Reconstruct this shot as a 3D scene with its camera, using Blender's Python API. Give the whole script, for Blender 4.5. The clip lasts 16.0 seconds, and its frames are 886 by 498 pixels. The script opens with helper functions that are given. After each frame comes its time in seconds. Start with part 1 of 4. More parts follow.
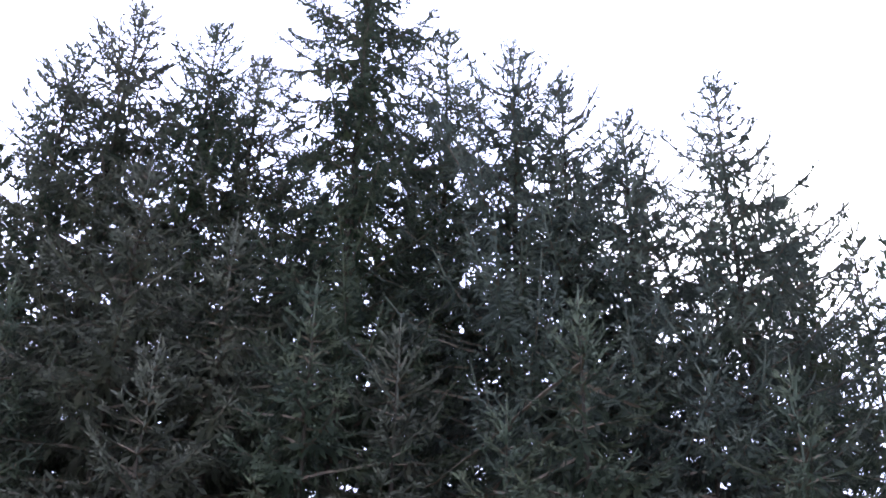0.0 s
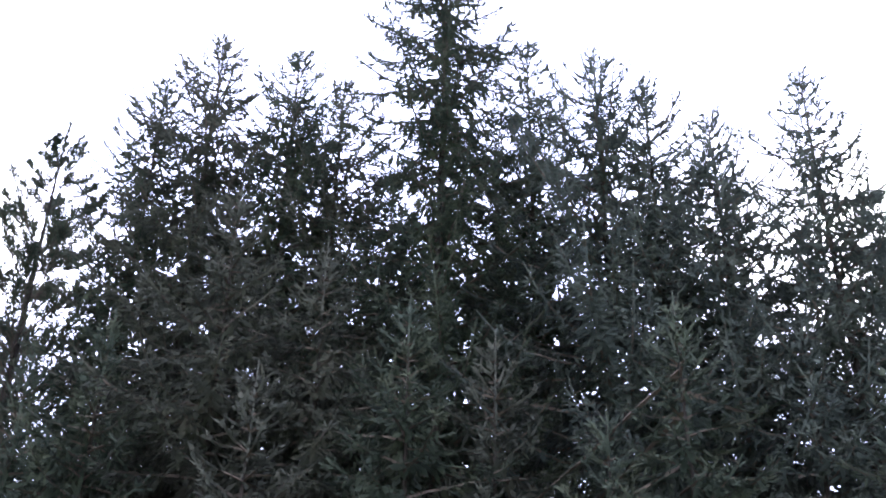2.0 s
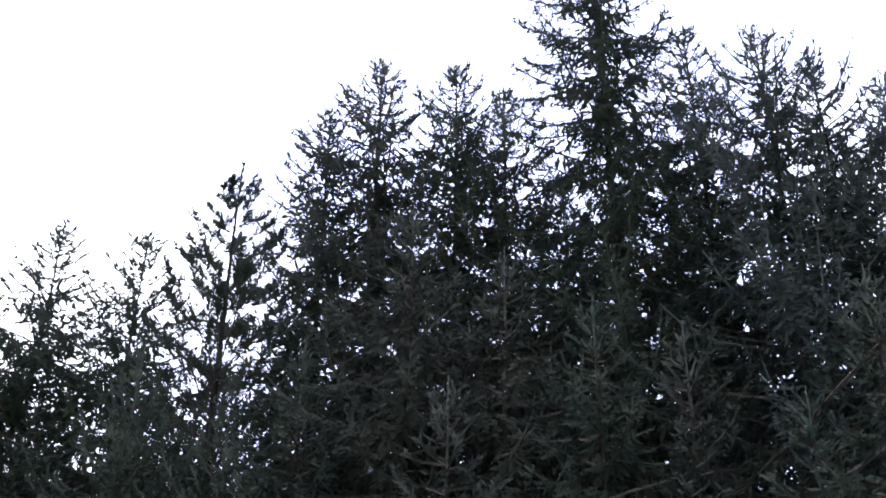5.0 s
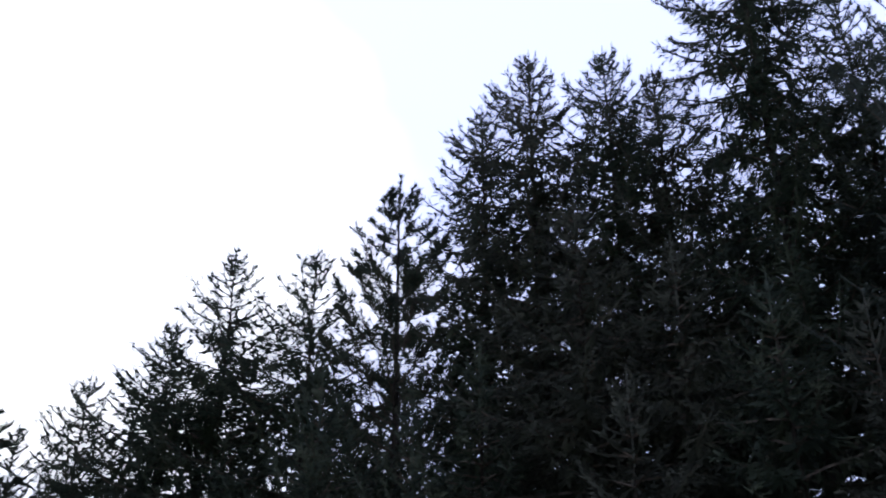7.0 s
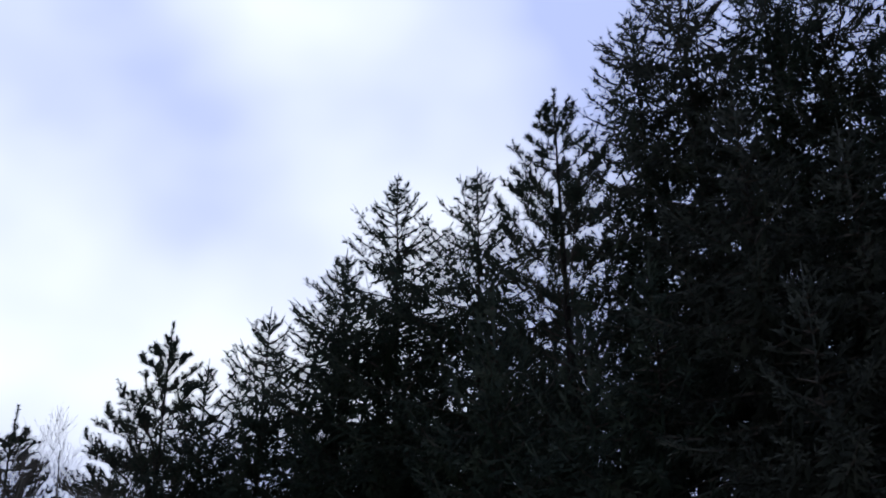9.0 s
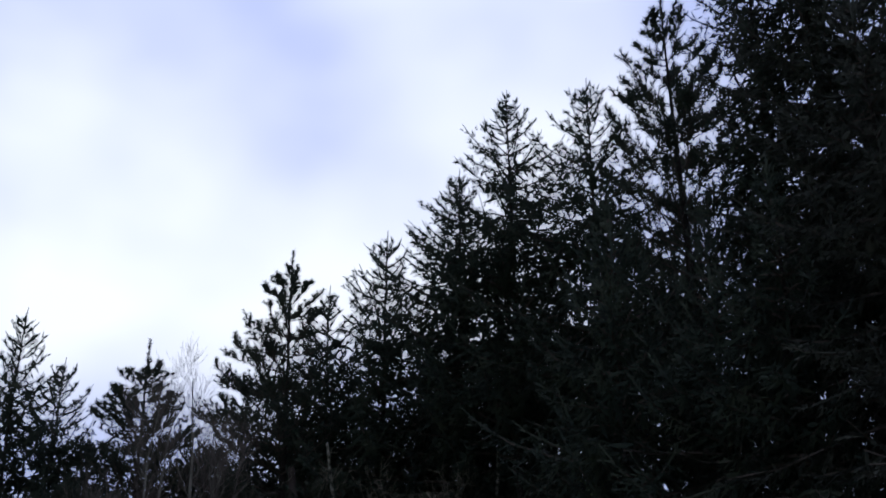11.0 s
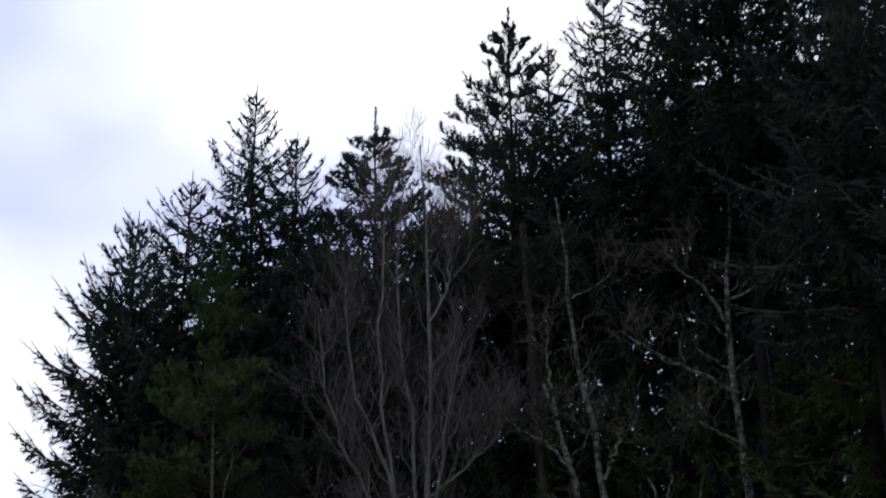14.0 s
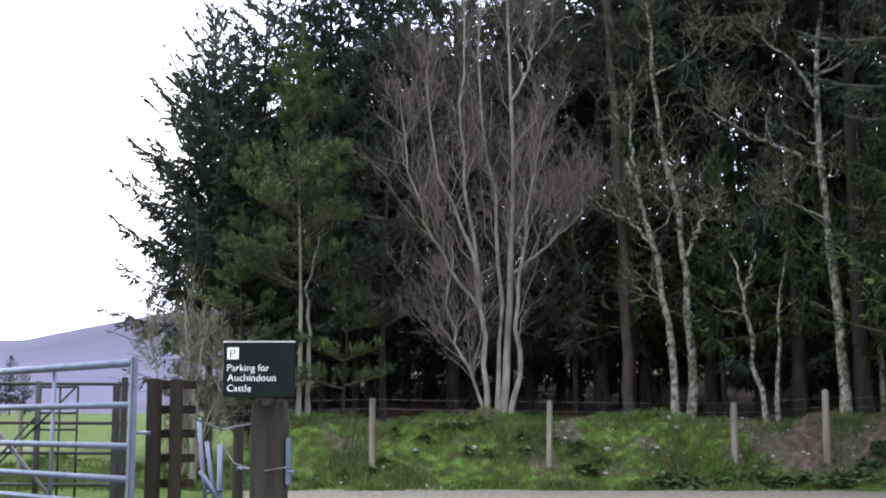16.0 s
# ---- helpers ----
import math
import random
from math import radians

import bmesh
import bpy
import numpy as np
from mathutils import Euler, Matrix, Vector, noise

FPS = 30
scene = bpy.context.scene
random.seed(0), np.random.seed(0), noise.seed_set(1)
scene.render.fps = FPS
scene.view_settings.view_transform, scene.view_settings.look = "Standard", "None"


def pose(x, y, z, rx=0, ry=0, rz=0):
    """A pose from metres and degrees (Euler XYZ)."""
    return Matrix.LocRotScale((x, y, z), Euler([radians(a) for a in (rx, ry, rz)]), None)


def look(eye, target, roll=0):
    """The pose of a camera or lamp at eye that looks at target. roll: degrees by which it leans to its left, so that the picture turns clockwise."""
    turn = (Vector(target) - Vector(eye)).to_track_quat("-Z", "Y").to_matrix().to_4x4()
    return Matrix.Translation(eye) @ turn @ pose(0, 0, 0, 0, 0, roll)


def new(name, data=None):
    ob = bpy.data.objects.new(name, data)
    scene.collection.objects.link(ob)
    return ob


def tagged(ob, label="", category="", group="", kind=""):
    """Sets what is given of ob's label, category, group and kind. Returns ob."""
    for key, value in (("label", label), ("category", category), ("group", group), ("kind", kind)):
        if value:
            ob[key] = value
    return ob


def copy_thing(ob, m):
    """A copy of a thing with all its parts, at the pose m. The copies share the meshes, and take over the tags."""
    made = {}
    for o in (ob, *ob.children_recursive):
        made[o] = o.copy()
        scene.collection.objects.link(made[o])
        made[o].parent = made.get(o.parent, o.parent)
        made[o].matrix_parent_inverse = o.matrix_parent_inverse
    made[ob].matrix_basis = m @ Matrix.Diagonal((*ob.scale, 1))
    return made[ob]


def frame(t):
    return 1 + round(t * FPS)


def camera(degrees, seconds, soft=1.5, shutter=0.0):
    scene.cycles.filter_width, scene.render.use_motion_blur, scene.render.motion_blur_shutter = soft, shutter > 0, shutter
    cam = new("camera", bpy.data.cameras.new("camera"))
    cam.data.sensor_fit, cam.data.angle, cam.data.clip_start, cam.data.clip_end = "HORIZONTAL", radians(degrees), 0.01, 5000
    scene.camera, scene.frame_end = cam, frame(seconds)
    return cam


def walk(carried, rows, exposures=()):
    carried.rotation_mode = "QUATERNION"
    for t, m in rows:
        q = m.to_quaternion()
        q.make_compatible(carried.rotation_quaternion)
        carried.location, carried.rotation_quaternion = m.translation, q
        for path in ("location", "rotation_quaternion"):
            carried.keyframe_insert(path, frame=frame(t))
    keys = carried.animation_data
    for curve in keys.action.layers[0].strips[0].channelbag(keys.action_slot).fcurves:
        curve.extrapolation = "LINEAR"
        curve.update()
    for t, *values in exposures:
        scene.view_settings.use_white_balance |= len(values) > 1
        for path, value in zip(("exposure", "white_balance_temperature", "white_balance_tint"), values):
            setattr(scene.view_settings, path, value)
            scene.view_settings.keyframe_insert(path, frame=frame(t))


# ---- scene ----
# ---- camera ----
cam = camera(38.0, 16.0, soft=1.9, shutter=0.3)
EYE = 1.0
ROWS = [
    (0.0, 124.94, -1.22, -53.49),
    (0.5, 125.07, -1.38, -53.11),
    (1.0, 125.25, -1.38, -52.01),
    (1.5, 125.41, -1.11, -50.61),
    (2.0, 125.54, -0.99, -48.41),
    (2.5, 125.64, -0.88, -46.23),
    (3.0, 125.64, -0.61, -43.97),
    (3.5, 125.65, -0.67, -42.00),
    (3.7, 125.64, -0.60, -41.35),
    (6.0, 125.73, -0.46, -35.70),
    (6.5, 125.71, -0.22, -33.18),
    (7.0, 125.61, -0.01, -29.14),
    (7.5, 125.00, 0.05, -24.83),
    (8.0, 123.94, -0.01, -22.77),
    (8.5, 122.95, 0.13, -21.83),
    (9.0, 121.96, 0.20, -20.31),
    (9.2, 121.48, 0.15, -19.42),
    (11.5, 117.22, 0.34, -13.04),
    (12.0, 115.70, 0.20, -11.37),
    (12.5, 113.94, 0.17, -9.38),
    (13.0, 112.12, 0.21, -7.13),
    (13.5, 110.08, 0.19, -4.97),
    (14.0, 107.53, 0.20, -3.69),
    (14.5, 104.58, 0.20, -2.32),
    (15.0, 101.85, 0.23, -1.04),
    (15.5, 99.79, 0.12, -0.29),
    (16.0, 97.73, 0.00, 0.00),
]
EXPOSURES = [(0.0, 1.5, 6550, 12), (3.5, 1.35, 6550, 12), (6.0, 0.0, 6350, 12), (7.0, -0.75, 6200, 10), (8.0, -1.5, 6000, 9),
             (9.0, -1.55, 5900, 9), (12.0, -1.58, 6050, 9), (13.0, -1.55, 6150, 10), (14.0, -1.25, 6300, 11), (14.5, -0.8, 6350, 11),
             (15.0, -0.05, 6600, 10), (15.5, 0.65, 6850, 9), (16.0, 1.06, 6950, 8)]
walk(cam, [(t, pose(0, 0, EYE, rx, ry, rz)) for t, rx, ry, rz in ROWS], EXPOSURES)

# ---- world and sun ----
SUN_ELEVATION, SUN_ROTATION = radians(50), radians(18)
world = bpy.data.worlds.new("sky")
scene.world = world
world.use_nodes = True
wn, wl = world.node_tree.nodes, world.node_tree.links
wn.clear()
w_out = wn.new("ShaderNodeOutputWorld")
w_bg = wn.new("ShaderNodeBackground")
w_sky = wn.new("ShaderNodeTexSky")
w_sky.sky_type, w_sky.sun_disc = "NISHITA", False
w_sky.sun_elevation, w_sky.sun_rotation = SUN_ELEVATION, SUN_ROTATION
w_tc = wn.new("ShaderNodeTexCoord")
w_map = wn.new("ShaderNodeMapping")
w_map.inputs["Scale"].default_value = (1.0, 1.0, 1.5)
w_noise = wn.new("ShaderNodeTexNoise")
w_noise.inputs["Scale"].default_value, w_noise.inputs["Detail"].default_value = 2.6, 3.5
w_noise.inputs["Roughness"].default_value = 0.42
w_ramp = wn.new("ShaderNodeValToRGB")
w_ramp.color_ramp.elements[0].position, w_ramp.color_ramp.elements[0].color = 0.44, (1.25, 1.38, 2.1, 1)
w_ramp.color_ramp.elements[1].position, w_ramp.color_ramp.elements[1].color = 0.66, (2.5, 2.5, 2.6, 1)
w_gain = wn.new("ShaderNodeMixRGB")
w_gain.blend_type = "MULTIPLY"
w_gain.inputs["Fac"].default_value, w_gain.inputs["Color2"].default_value = 1.0, (11.0, 11.0, 11.0, 1)
w_mix = wn.new("ShaderNodeMixRGB")
w_mix.inputs["Fac"].default_value = 0.93
wl.new(w_tc.outputs["Generated"], w_map.inputs["Vector"])
wl.new(w_map.outputs["Vector"], w_noise.inputs["Vector"])
wl.new(w_noise.outputs["Fac"], w_ramp.inputs["Fac"])
wl.new(w_ramp.outputs["Color"], w_gain.inputs["Color1"])
wl.new(w_sky.outputs["Color"], w_mix.inputs["Color1"])
wl.new(w_gain.outputs["Color"], w_mix.inputs["Color2"])
# an overcast sky is brighter on the side where the sun stands behind the cloud
w_dot, w_side, w_glow = wn.new("ShaderNodeVectorMath"), wn.new("ShaderNodeMapRange"), wn.new("ShaderNodeMixRGB")
w_dot.operation, w_glow.blend_type = "DOT_PRODUCT", "MULTIPLY"
w_dot.inputs[1].default_value = (math.sin(SUN_ROTATION) * math.cos(SUN_ELEVATION), math.cos(SUN_ROTATION) * math.cos(SUN_ELEVATION), math.sin(SUN_ELEVATION))
w_side.interpolation_type = "SMOOTHSTEP"
w_side.inputs["From Min"].default_value, w_side.inputs["From Max"].default_value = -1.0, 1.0
w_side.inputs["To Min"].default_value, w_side.inputs["To Max"].default_value = 0.3, 0.97
w_glow.inputs["Fac"].default_value = 1.0
wl.new(w_tc.outputs["Generated"], w_dot.inputs[0])
wl.new(w_dot.outputs["Value"], w_side.inputs["Value"])
wl.new(w_mix.outputs["Color"], w_glow.inputs["Color1"])
wl.new(w_side.outputs["Result"], w_glow.inputs["Color2"])
wl.new(w_glow.outputs["Color"], w_bg.inputs["Color"])
w_bg.inputs["Strength"].default_value = 0.125
wl.new(w_bg.outputs["Background"], w_out.inputs["Surface"])

sun_data = bpy.data.lights.new("sun", "SUN")
sun_data.energy, sun_data.angle, sun_data.color = 0.6, radians(14), (1.0, 0.96, 0.9)
sun = new("sun", sun_data)
sun.matrix_world = look((60 * math.sin(SUN_ROTATION) * math.cos(SUN_ELEVATION), 60 * math.cos(SUN_ROTATION) * math.cos(SUN_ELEVATION),
                         60 * math.sin(SUN_ELEVATION)), (0, 0, 0))


# ---- materials ----
def material(name, stops, rough=0.8, scale=6.0, detail=5.0, bump=0.3, bump_scale=40.0, metal=0.0, stretch=(1, 1, 1), random_by="", spread=0.0, bump_depth=0.02):
    """Colour from noise through a ramp of stops (position, r, g, b), a finer bump, and a spread of lightness by island or object."""
    m = bpy.data.materials.new(name)
    m.use_nodes = True
    n, l = m.node_tree.nodes, m.node_tree.links
    b = n["Principled BSDF"]
    b.inputs["Roughness"].default_value, b.inputs["Metallic"].default_value, b.inputs["Specular IOR Level"].default_value = rough, metal, 0.5 if metal > 0.2 else 0.15
    tc, mp = n.new("ShaderNodeTexCoord"), n.new("ShaderNodeMapping")
    mp.inputs["Scale"].default_value = stretch
    l.new(tc.outputs["Object"], mp.inputs["Vector"])
    a, ramp = n.new("ShaderNodeTexNoise"), n.new("ShaderNodeValToRGB")
    a.inputs["Scale"].default_value, a.inputs["Detail"].default_value = scale, detail
    l.new(mp.outputs["Vector"], a.inputs["Vector"])
    l.new(a.outputs["Fac"], ramp.inputs["Fac"])
    e = ramp.color_ramp.elements
    while len(e) < len(stops):
        e.new(0.5)
    for el, (p, r, g, bl) in zip(e, stops):
        el.position, el.color = p, (r, g, bl, 1)
    colour = ramp.outputs["Color"]
    if random_by:
        src = n.new("ShaderNodeNewGeometry").outputs["Random Per Island"] if random_by == "island" else n.new("ShaderNodeObjectInfo").outputs["Random"]
        rng = n.new("ShaderNodeMapRange")
        rng.inputs["To Min"].default_value, rng.inputs["To Max"].default_value = 1 - spread, 1 + spread
        l.new(src, rng.inputs["Value"])
        hs = n.new("ShaderNodeHueSaturation")
        l.new(rng.outputs["Result"], hs.inputs["Value"])
        l.new(colour, hs.inputs["Color"])
        colour = hs.outputs["Color"]
    l.new(colour, b.inputs["Base Color"])
    if bump:
        fine, bp = n.new("ShaderNodeTexNoise"), n.new("ShaderNodeBump")
        fine.inputs["Scale"].default_value, fine.inputs["Detail"].default_value = bump_scale, 6
        bp.inputs["Strength"].default_value, bp.inputs["Distance"].default_value = bump, bump_depth
        l.new(mp.outputs["Vector"], fine.inputs["Vector"])
        l.new(fine.outputs["Fac"], bp.inputs["Height"])
        l.new(bp.outputs["Normal"], b.inputs["Normal"])
    return m


def foliage(name, dark, mid, light):
    m = material(name, [(0.36, *dark), (0.5, *mid), (0.64, *light)], rough=0.75, scale=1.6, detail=6, bump=0, random_by="island", spread=0.16)
    m.node_tree.nodes["Principled BSDF"].inputs["Specular IOR Level"].default_value = 0.2
    n, l = m.node_tree.nodes, m.node_tree.links
    leaf, both = n.new("ShaderNodeBsdfTranslucent"), n.new("ShaderNodeMixShader")
    both.inputs["Fac"].default_value = 0.15
    b = n["Principled BSDF"]
    l.new(b.inputs["Base Color"].links[0].from_socket, leaf.inputs["Color"])
    l.new(b.outputs["BSDF"], both.inputs[1])
    l.new(leaf.outputs["BSDF"], both.inputs[2])
    l.new(both.outputs["Shader"], n["Material Output"].inputs["Surface"])
    return m


NEEDLES = {
    "deep": foliage("needles_deep_green", (0.0248, 0.0365, 0.0297), (0.0372, 0.0517, 0.0387), (0.0620, 0.0745, 0.0511)),
    "blue": foliage("needles_blue_green", (0.0334, 0.0460, 0.0445), (0.0509, 0.0657, 0.0606), (0.0788, 0.0944, 0.0819)),
    "brown": foliage("needles_brownish_green", (0.0310, 0.0360, 0.0305), (0.0470, 0.0532, 0.0441), (0.0732, 0.0766, 0.0610)),
    "fresh": foliage("needles_fresh_green", (0.0403, 0.0670, 0.0239), (0.0655, 0.0986, 0.0336), (0.1113, 0.1430, 0.0479)),
}
# Conifer bark set below its real tone; the wood's shade is in the colour.
BARK_DARK = material("shade_darkened_conifer_bark", [(0.3, 0.0126, 0.0111, 0.0103), (0.55, 0.027, 0.0229, 0.0207), (0.8, 0.0504, 0.0435, 0.0388)], rough=0.95, scale=9, stretch=(1, 1, 0.25), bump=0.7, bump_scale=30)
BARK_TWIG = material("dark_twigs", [(0.3, 0.05, 0.042, 0.038), (0.7, 0.11, 0.09, 0.075)], rough=0.9, scale=12, bump=0)
BARK_BIRCH = material("pale_birch_bark", [(0.36, 0.0253, 0.0253, 0.0217), (0.44, 0.0867, 0.0901, 0.0615), (0.53, 0.1734, 0.1700, 0.1411), (0.7, 0.3034, 0.2958, 0.2677)], rough=0.85, scale=11, detail=7, stretch=(1, 1, 0.9), bump=0.6, bump_scale=28)
BARK_GREY = material("smooth_grey_bark", [(0.3, 0.1168, 0.1132, 0.0938), (0.55, 0.2199, 0.2107, 0.1803), (0.8, 0.3220, 0.3156, 0.2788)], rough=0.85, scale=6, stretch=(1, 1, 0.5), bump=0.4, bump_scale=26)
TWIG_RED = material("reddish_brown_twigs", [(0.3, 0.085, 0.070, 0.064), (0.7, 0.165, 0.142, 0.130)], rough=0.85, scale=4, bump=0, random_by="island", spread=0.35)
TWIG_GREY = material("lichen_grey_twigs", [(0.3, 0.0936, 0.0864, 0.0648), (0.7, 0.202, 0.187, 0.144)], rough=0.9, scale=4, bump=0, random_by="island", spread=0.3)


# ---- mesh helpers ----
def mesh_of(name, verts, faces, mat, smooth=False, normals=None):
    """A mesh from an array of places and one of triangles or quads, with its own soft normals where given."""
    verts, faces = np.asarray(verts, dtype=np.float32).reshape(-1, 3), np.asarray(faces, dtype=np.int32)
    k = faces.shape[1]
    me = bpy.data.meshes.new(name)
    me.vertices.add(len(verts))
    me.vertices.foreach_set("co", verts.ravel())
    me.loops.add(faces.size)
    me.loops.foreach_set("vertex_index", faces.ravel())
    me.polygons.add(len(faces))
    me.polygons.foreach_set("loop_start", np.arange(0, faces.size, k, dtype=np.int32))
    me.polygons.foreach_set("use_smooth", np.full(len(faces), smooth))
    me.materials.append(mat)
    me.update(calc_edges=True)
    if normals is not None:
        me.normals_split_custom_set_from_vertices(np.asarray(normals, dtype=np.float32))
    return me


def child(name, me, parent, label=""):
    ob = new(name, me)
    ob.parent = parent
    if label:
        tagged(ob, label)
    return ob


def part(name, bm, mat, parent=None, label=""):
    me = bpy.data.meshes.new(name)
    bm.to_mesh(me)
    bm.free()
    me.materials.append(mat)
    ob = new(name, me)
    if parent is not None:
        ob.parent = parent
    if label:
        tagged(ob, label)
    return ob


def unit(v):
    return v / np.maximum(np.linalg.norm(v, axis=-1, keepdims=True), 1e-9)


def across(d, rng):
    """Two directions across each direction d, turned by chance."""
    a = unit(np.cross(d, rng.normal(size=d.shape)))
    return a, np.cross(d, a)


def spikes(start, end, width, rng):
    """Needled shoots: slim three-sided spindles from start to end, thickest a third of the way along."""
    a, b = across(unit(end - start), rng)
    w = np.broadcast_to(np.asarray(width, dtype=float), (len(start),))[:, None]
    mid = start + 0.3 * (end - start)
    v = np.stack([mid + a * w, mid + (-0.5 * a + 0.87 * b) * w, mid + (-0.5 * a - 0.87 * b) * w, end], 1)
    i = np.arange(len(start))[:, None, None] * 4
    f = np.array([[0, 1, 3], [1, 2, 3], [2, 0, 3]])[None] + i
    return v.reshape(-1, 3), f.reshape(-1, 3)


def kites(start, end, width, rng):
    """Flat sprays of needles: blunt-ended kites, widest past the middle, turned by chance."""
    a, _ = across(unit(end - start), rng)
    w = np.broadcast_to(np.asarray(width, dtype=float), (len(start),))[:, None]
    mid = start + 0.55 * (end - start)
    v = np.stack([start, mid - a * w, end, mid + a * w], 1)
    f = np.arange(len(start))[:, None, None] * 4 + np.array([[0, 1, 2], [0, 2, 3]])[None]
    return v.reshape(-1, 3), f.reshape(-1, 3)


def blades(start, end, width, rng):
    """Tufts of needles seen edge to edge: one slim triangle each, turned by chance."""
    a, _ = across(unit(end - start), rng)
    w = np.broadcast_to(np.asarray(width, dtype=float), (len(start),))[:, None]
    v = np.stack([start - a * w, start + a * w, end], 1)
    return v.reshape(-1, 3), np.arange(len(start) * 3).reshape(-1, 3)


def tubes(paths, radii, sides, rng):
    """Tapered limbs along paths (n, k, 3) with radii (n, k): quads."""
    n, k, _ = paths.shape
    d = unit(np.gradient(paths, axis=1))
    a = unit(np.cross(d, rng.normal(size=(n, 1, 3))))
    b = np.cross(d, a)
    th = np.arange(sides) * 2 * np.pi / sides
    ring = a[:, :, None] * np.cos(th)[None, None, :, None] + b[:, :, None] * np.sin(th)[None, None, :, None]
    v = paths[:, :, None] + ring * radii[:, :, None, None]
    base = (np.arange(n) * k * sides)[:, None, None] + (np.arange(k - 1) * sides)[None, :, None]
    s, s2 = np.arange(sides)[None, None], (np.arange(sides)[None, None] + 1) % sides
    f = np.stack(np.broadcast_arrays(base + s, base + s2, base + sides + s2, base + sides + s), -1)
    return v.reshape(-1, 3), f.reshape(-1, 4)


def soft(piece, outward):
    """A piece whose normals all follow the plume that it belongs to: faces turned to the outward way of each sprig."""
    v, f = piece
    nv = np.repeat(unit(outward), len(v) // max(len(outward), 1), axis=0)
    g = np.cross(v[f[:, 1]] - v[f[:, 0]], v[f[:, 2]] - v[f[:, 0]])
    back = np.einsum("ij,ij->i", g, nv[f[:, 0]]) < 0
    f = np.where(back[:, None], f[:, ::-1], f)
    return v, f, nv


def joined_soft(pieces):
    v, f = joined([p[:2] for p in pieces])
    return v, f, np.concatenate([p[2] for p in pieces])


def joined(pieces):
    vs, fs, o = [], [], 0
    for v, f in pieces:
        vs.append(v)
        fs.append(f + o)
        o += len(v)
    return np.concatenate(vs), np.concatenate(fs)


# ---- ground ----
def smooth(t):
    t = np.clip(t, 0, 1)
    return t * t * (3 - 2 * t)


def bank_edge(az):
    """How far from the car park's middle the foot of the bank lies, by bearing in degrees."""
    return np.interp(az, [-40, -12, -6, 4, 12, 17, 30, 45, 60, 80, 120], [21.0, 20.7, 20.3, 20.2, 20.6, 21.0, 18.5, 15.0, 13.6, 13.2, 13.2])


def ground_z(x, y):
    x, y = np.asarray(x, dtype=float), np.asarray(y, dtype=float)
    d, az = np.hypot(x, y), np.degrees(np.arctan2(x, y))
    rise = np.where(np.abs(az) < 135, smooth((d - bank_edge(az)) / 1.9), 0)
    side = smooth((az + 9.5) / 2.5)
    z = (1.05 * side + 0.25 * (1 - side)) * rise
    lumps = sum(a * np.sin(k * (x * math.cos(t) + y * math.sin(t)) + p) for a, k, t, p in (
        (0.06, 2.0, 0.3, 0), (0.05, 3.4, 1.9, 1), (0.045, 5.2, -0.5, 2), (0.035, 7.7, 0.9, 3), (0.03, 10.3, 2.4, 4), (0.022, 14.1, -1.1, 5)))
    z = z + lumps * rise
    z = z + 0.016 * np.clip(d - 24, 0, 120) * (1 - side) + (0.012 * np.clip(d - 24, 0, 120) + 0.15 * np.clip(d - 25.5, 0, 26)) * side
    return z


def at(az, d):
    a = radians(az)
    x, y = d * math.sin(a), d * math.cos(a)
    return x, y, float(ground_z(x, y))


GROUND = bpy.data.materials.new("gravel_grass_and_litter")
GROUND.use_nodes = True
SOIL = material("needle_litter", [(0.3, 0.03, 0.022, 0.016), (0.6, 0.07, 0.05, 0.035), (0.8, 0.1, 0.08, 0.05)], rough=1, scale=3, bump=0.6, bump_scale=25)


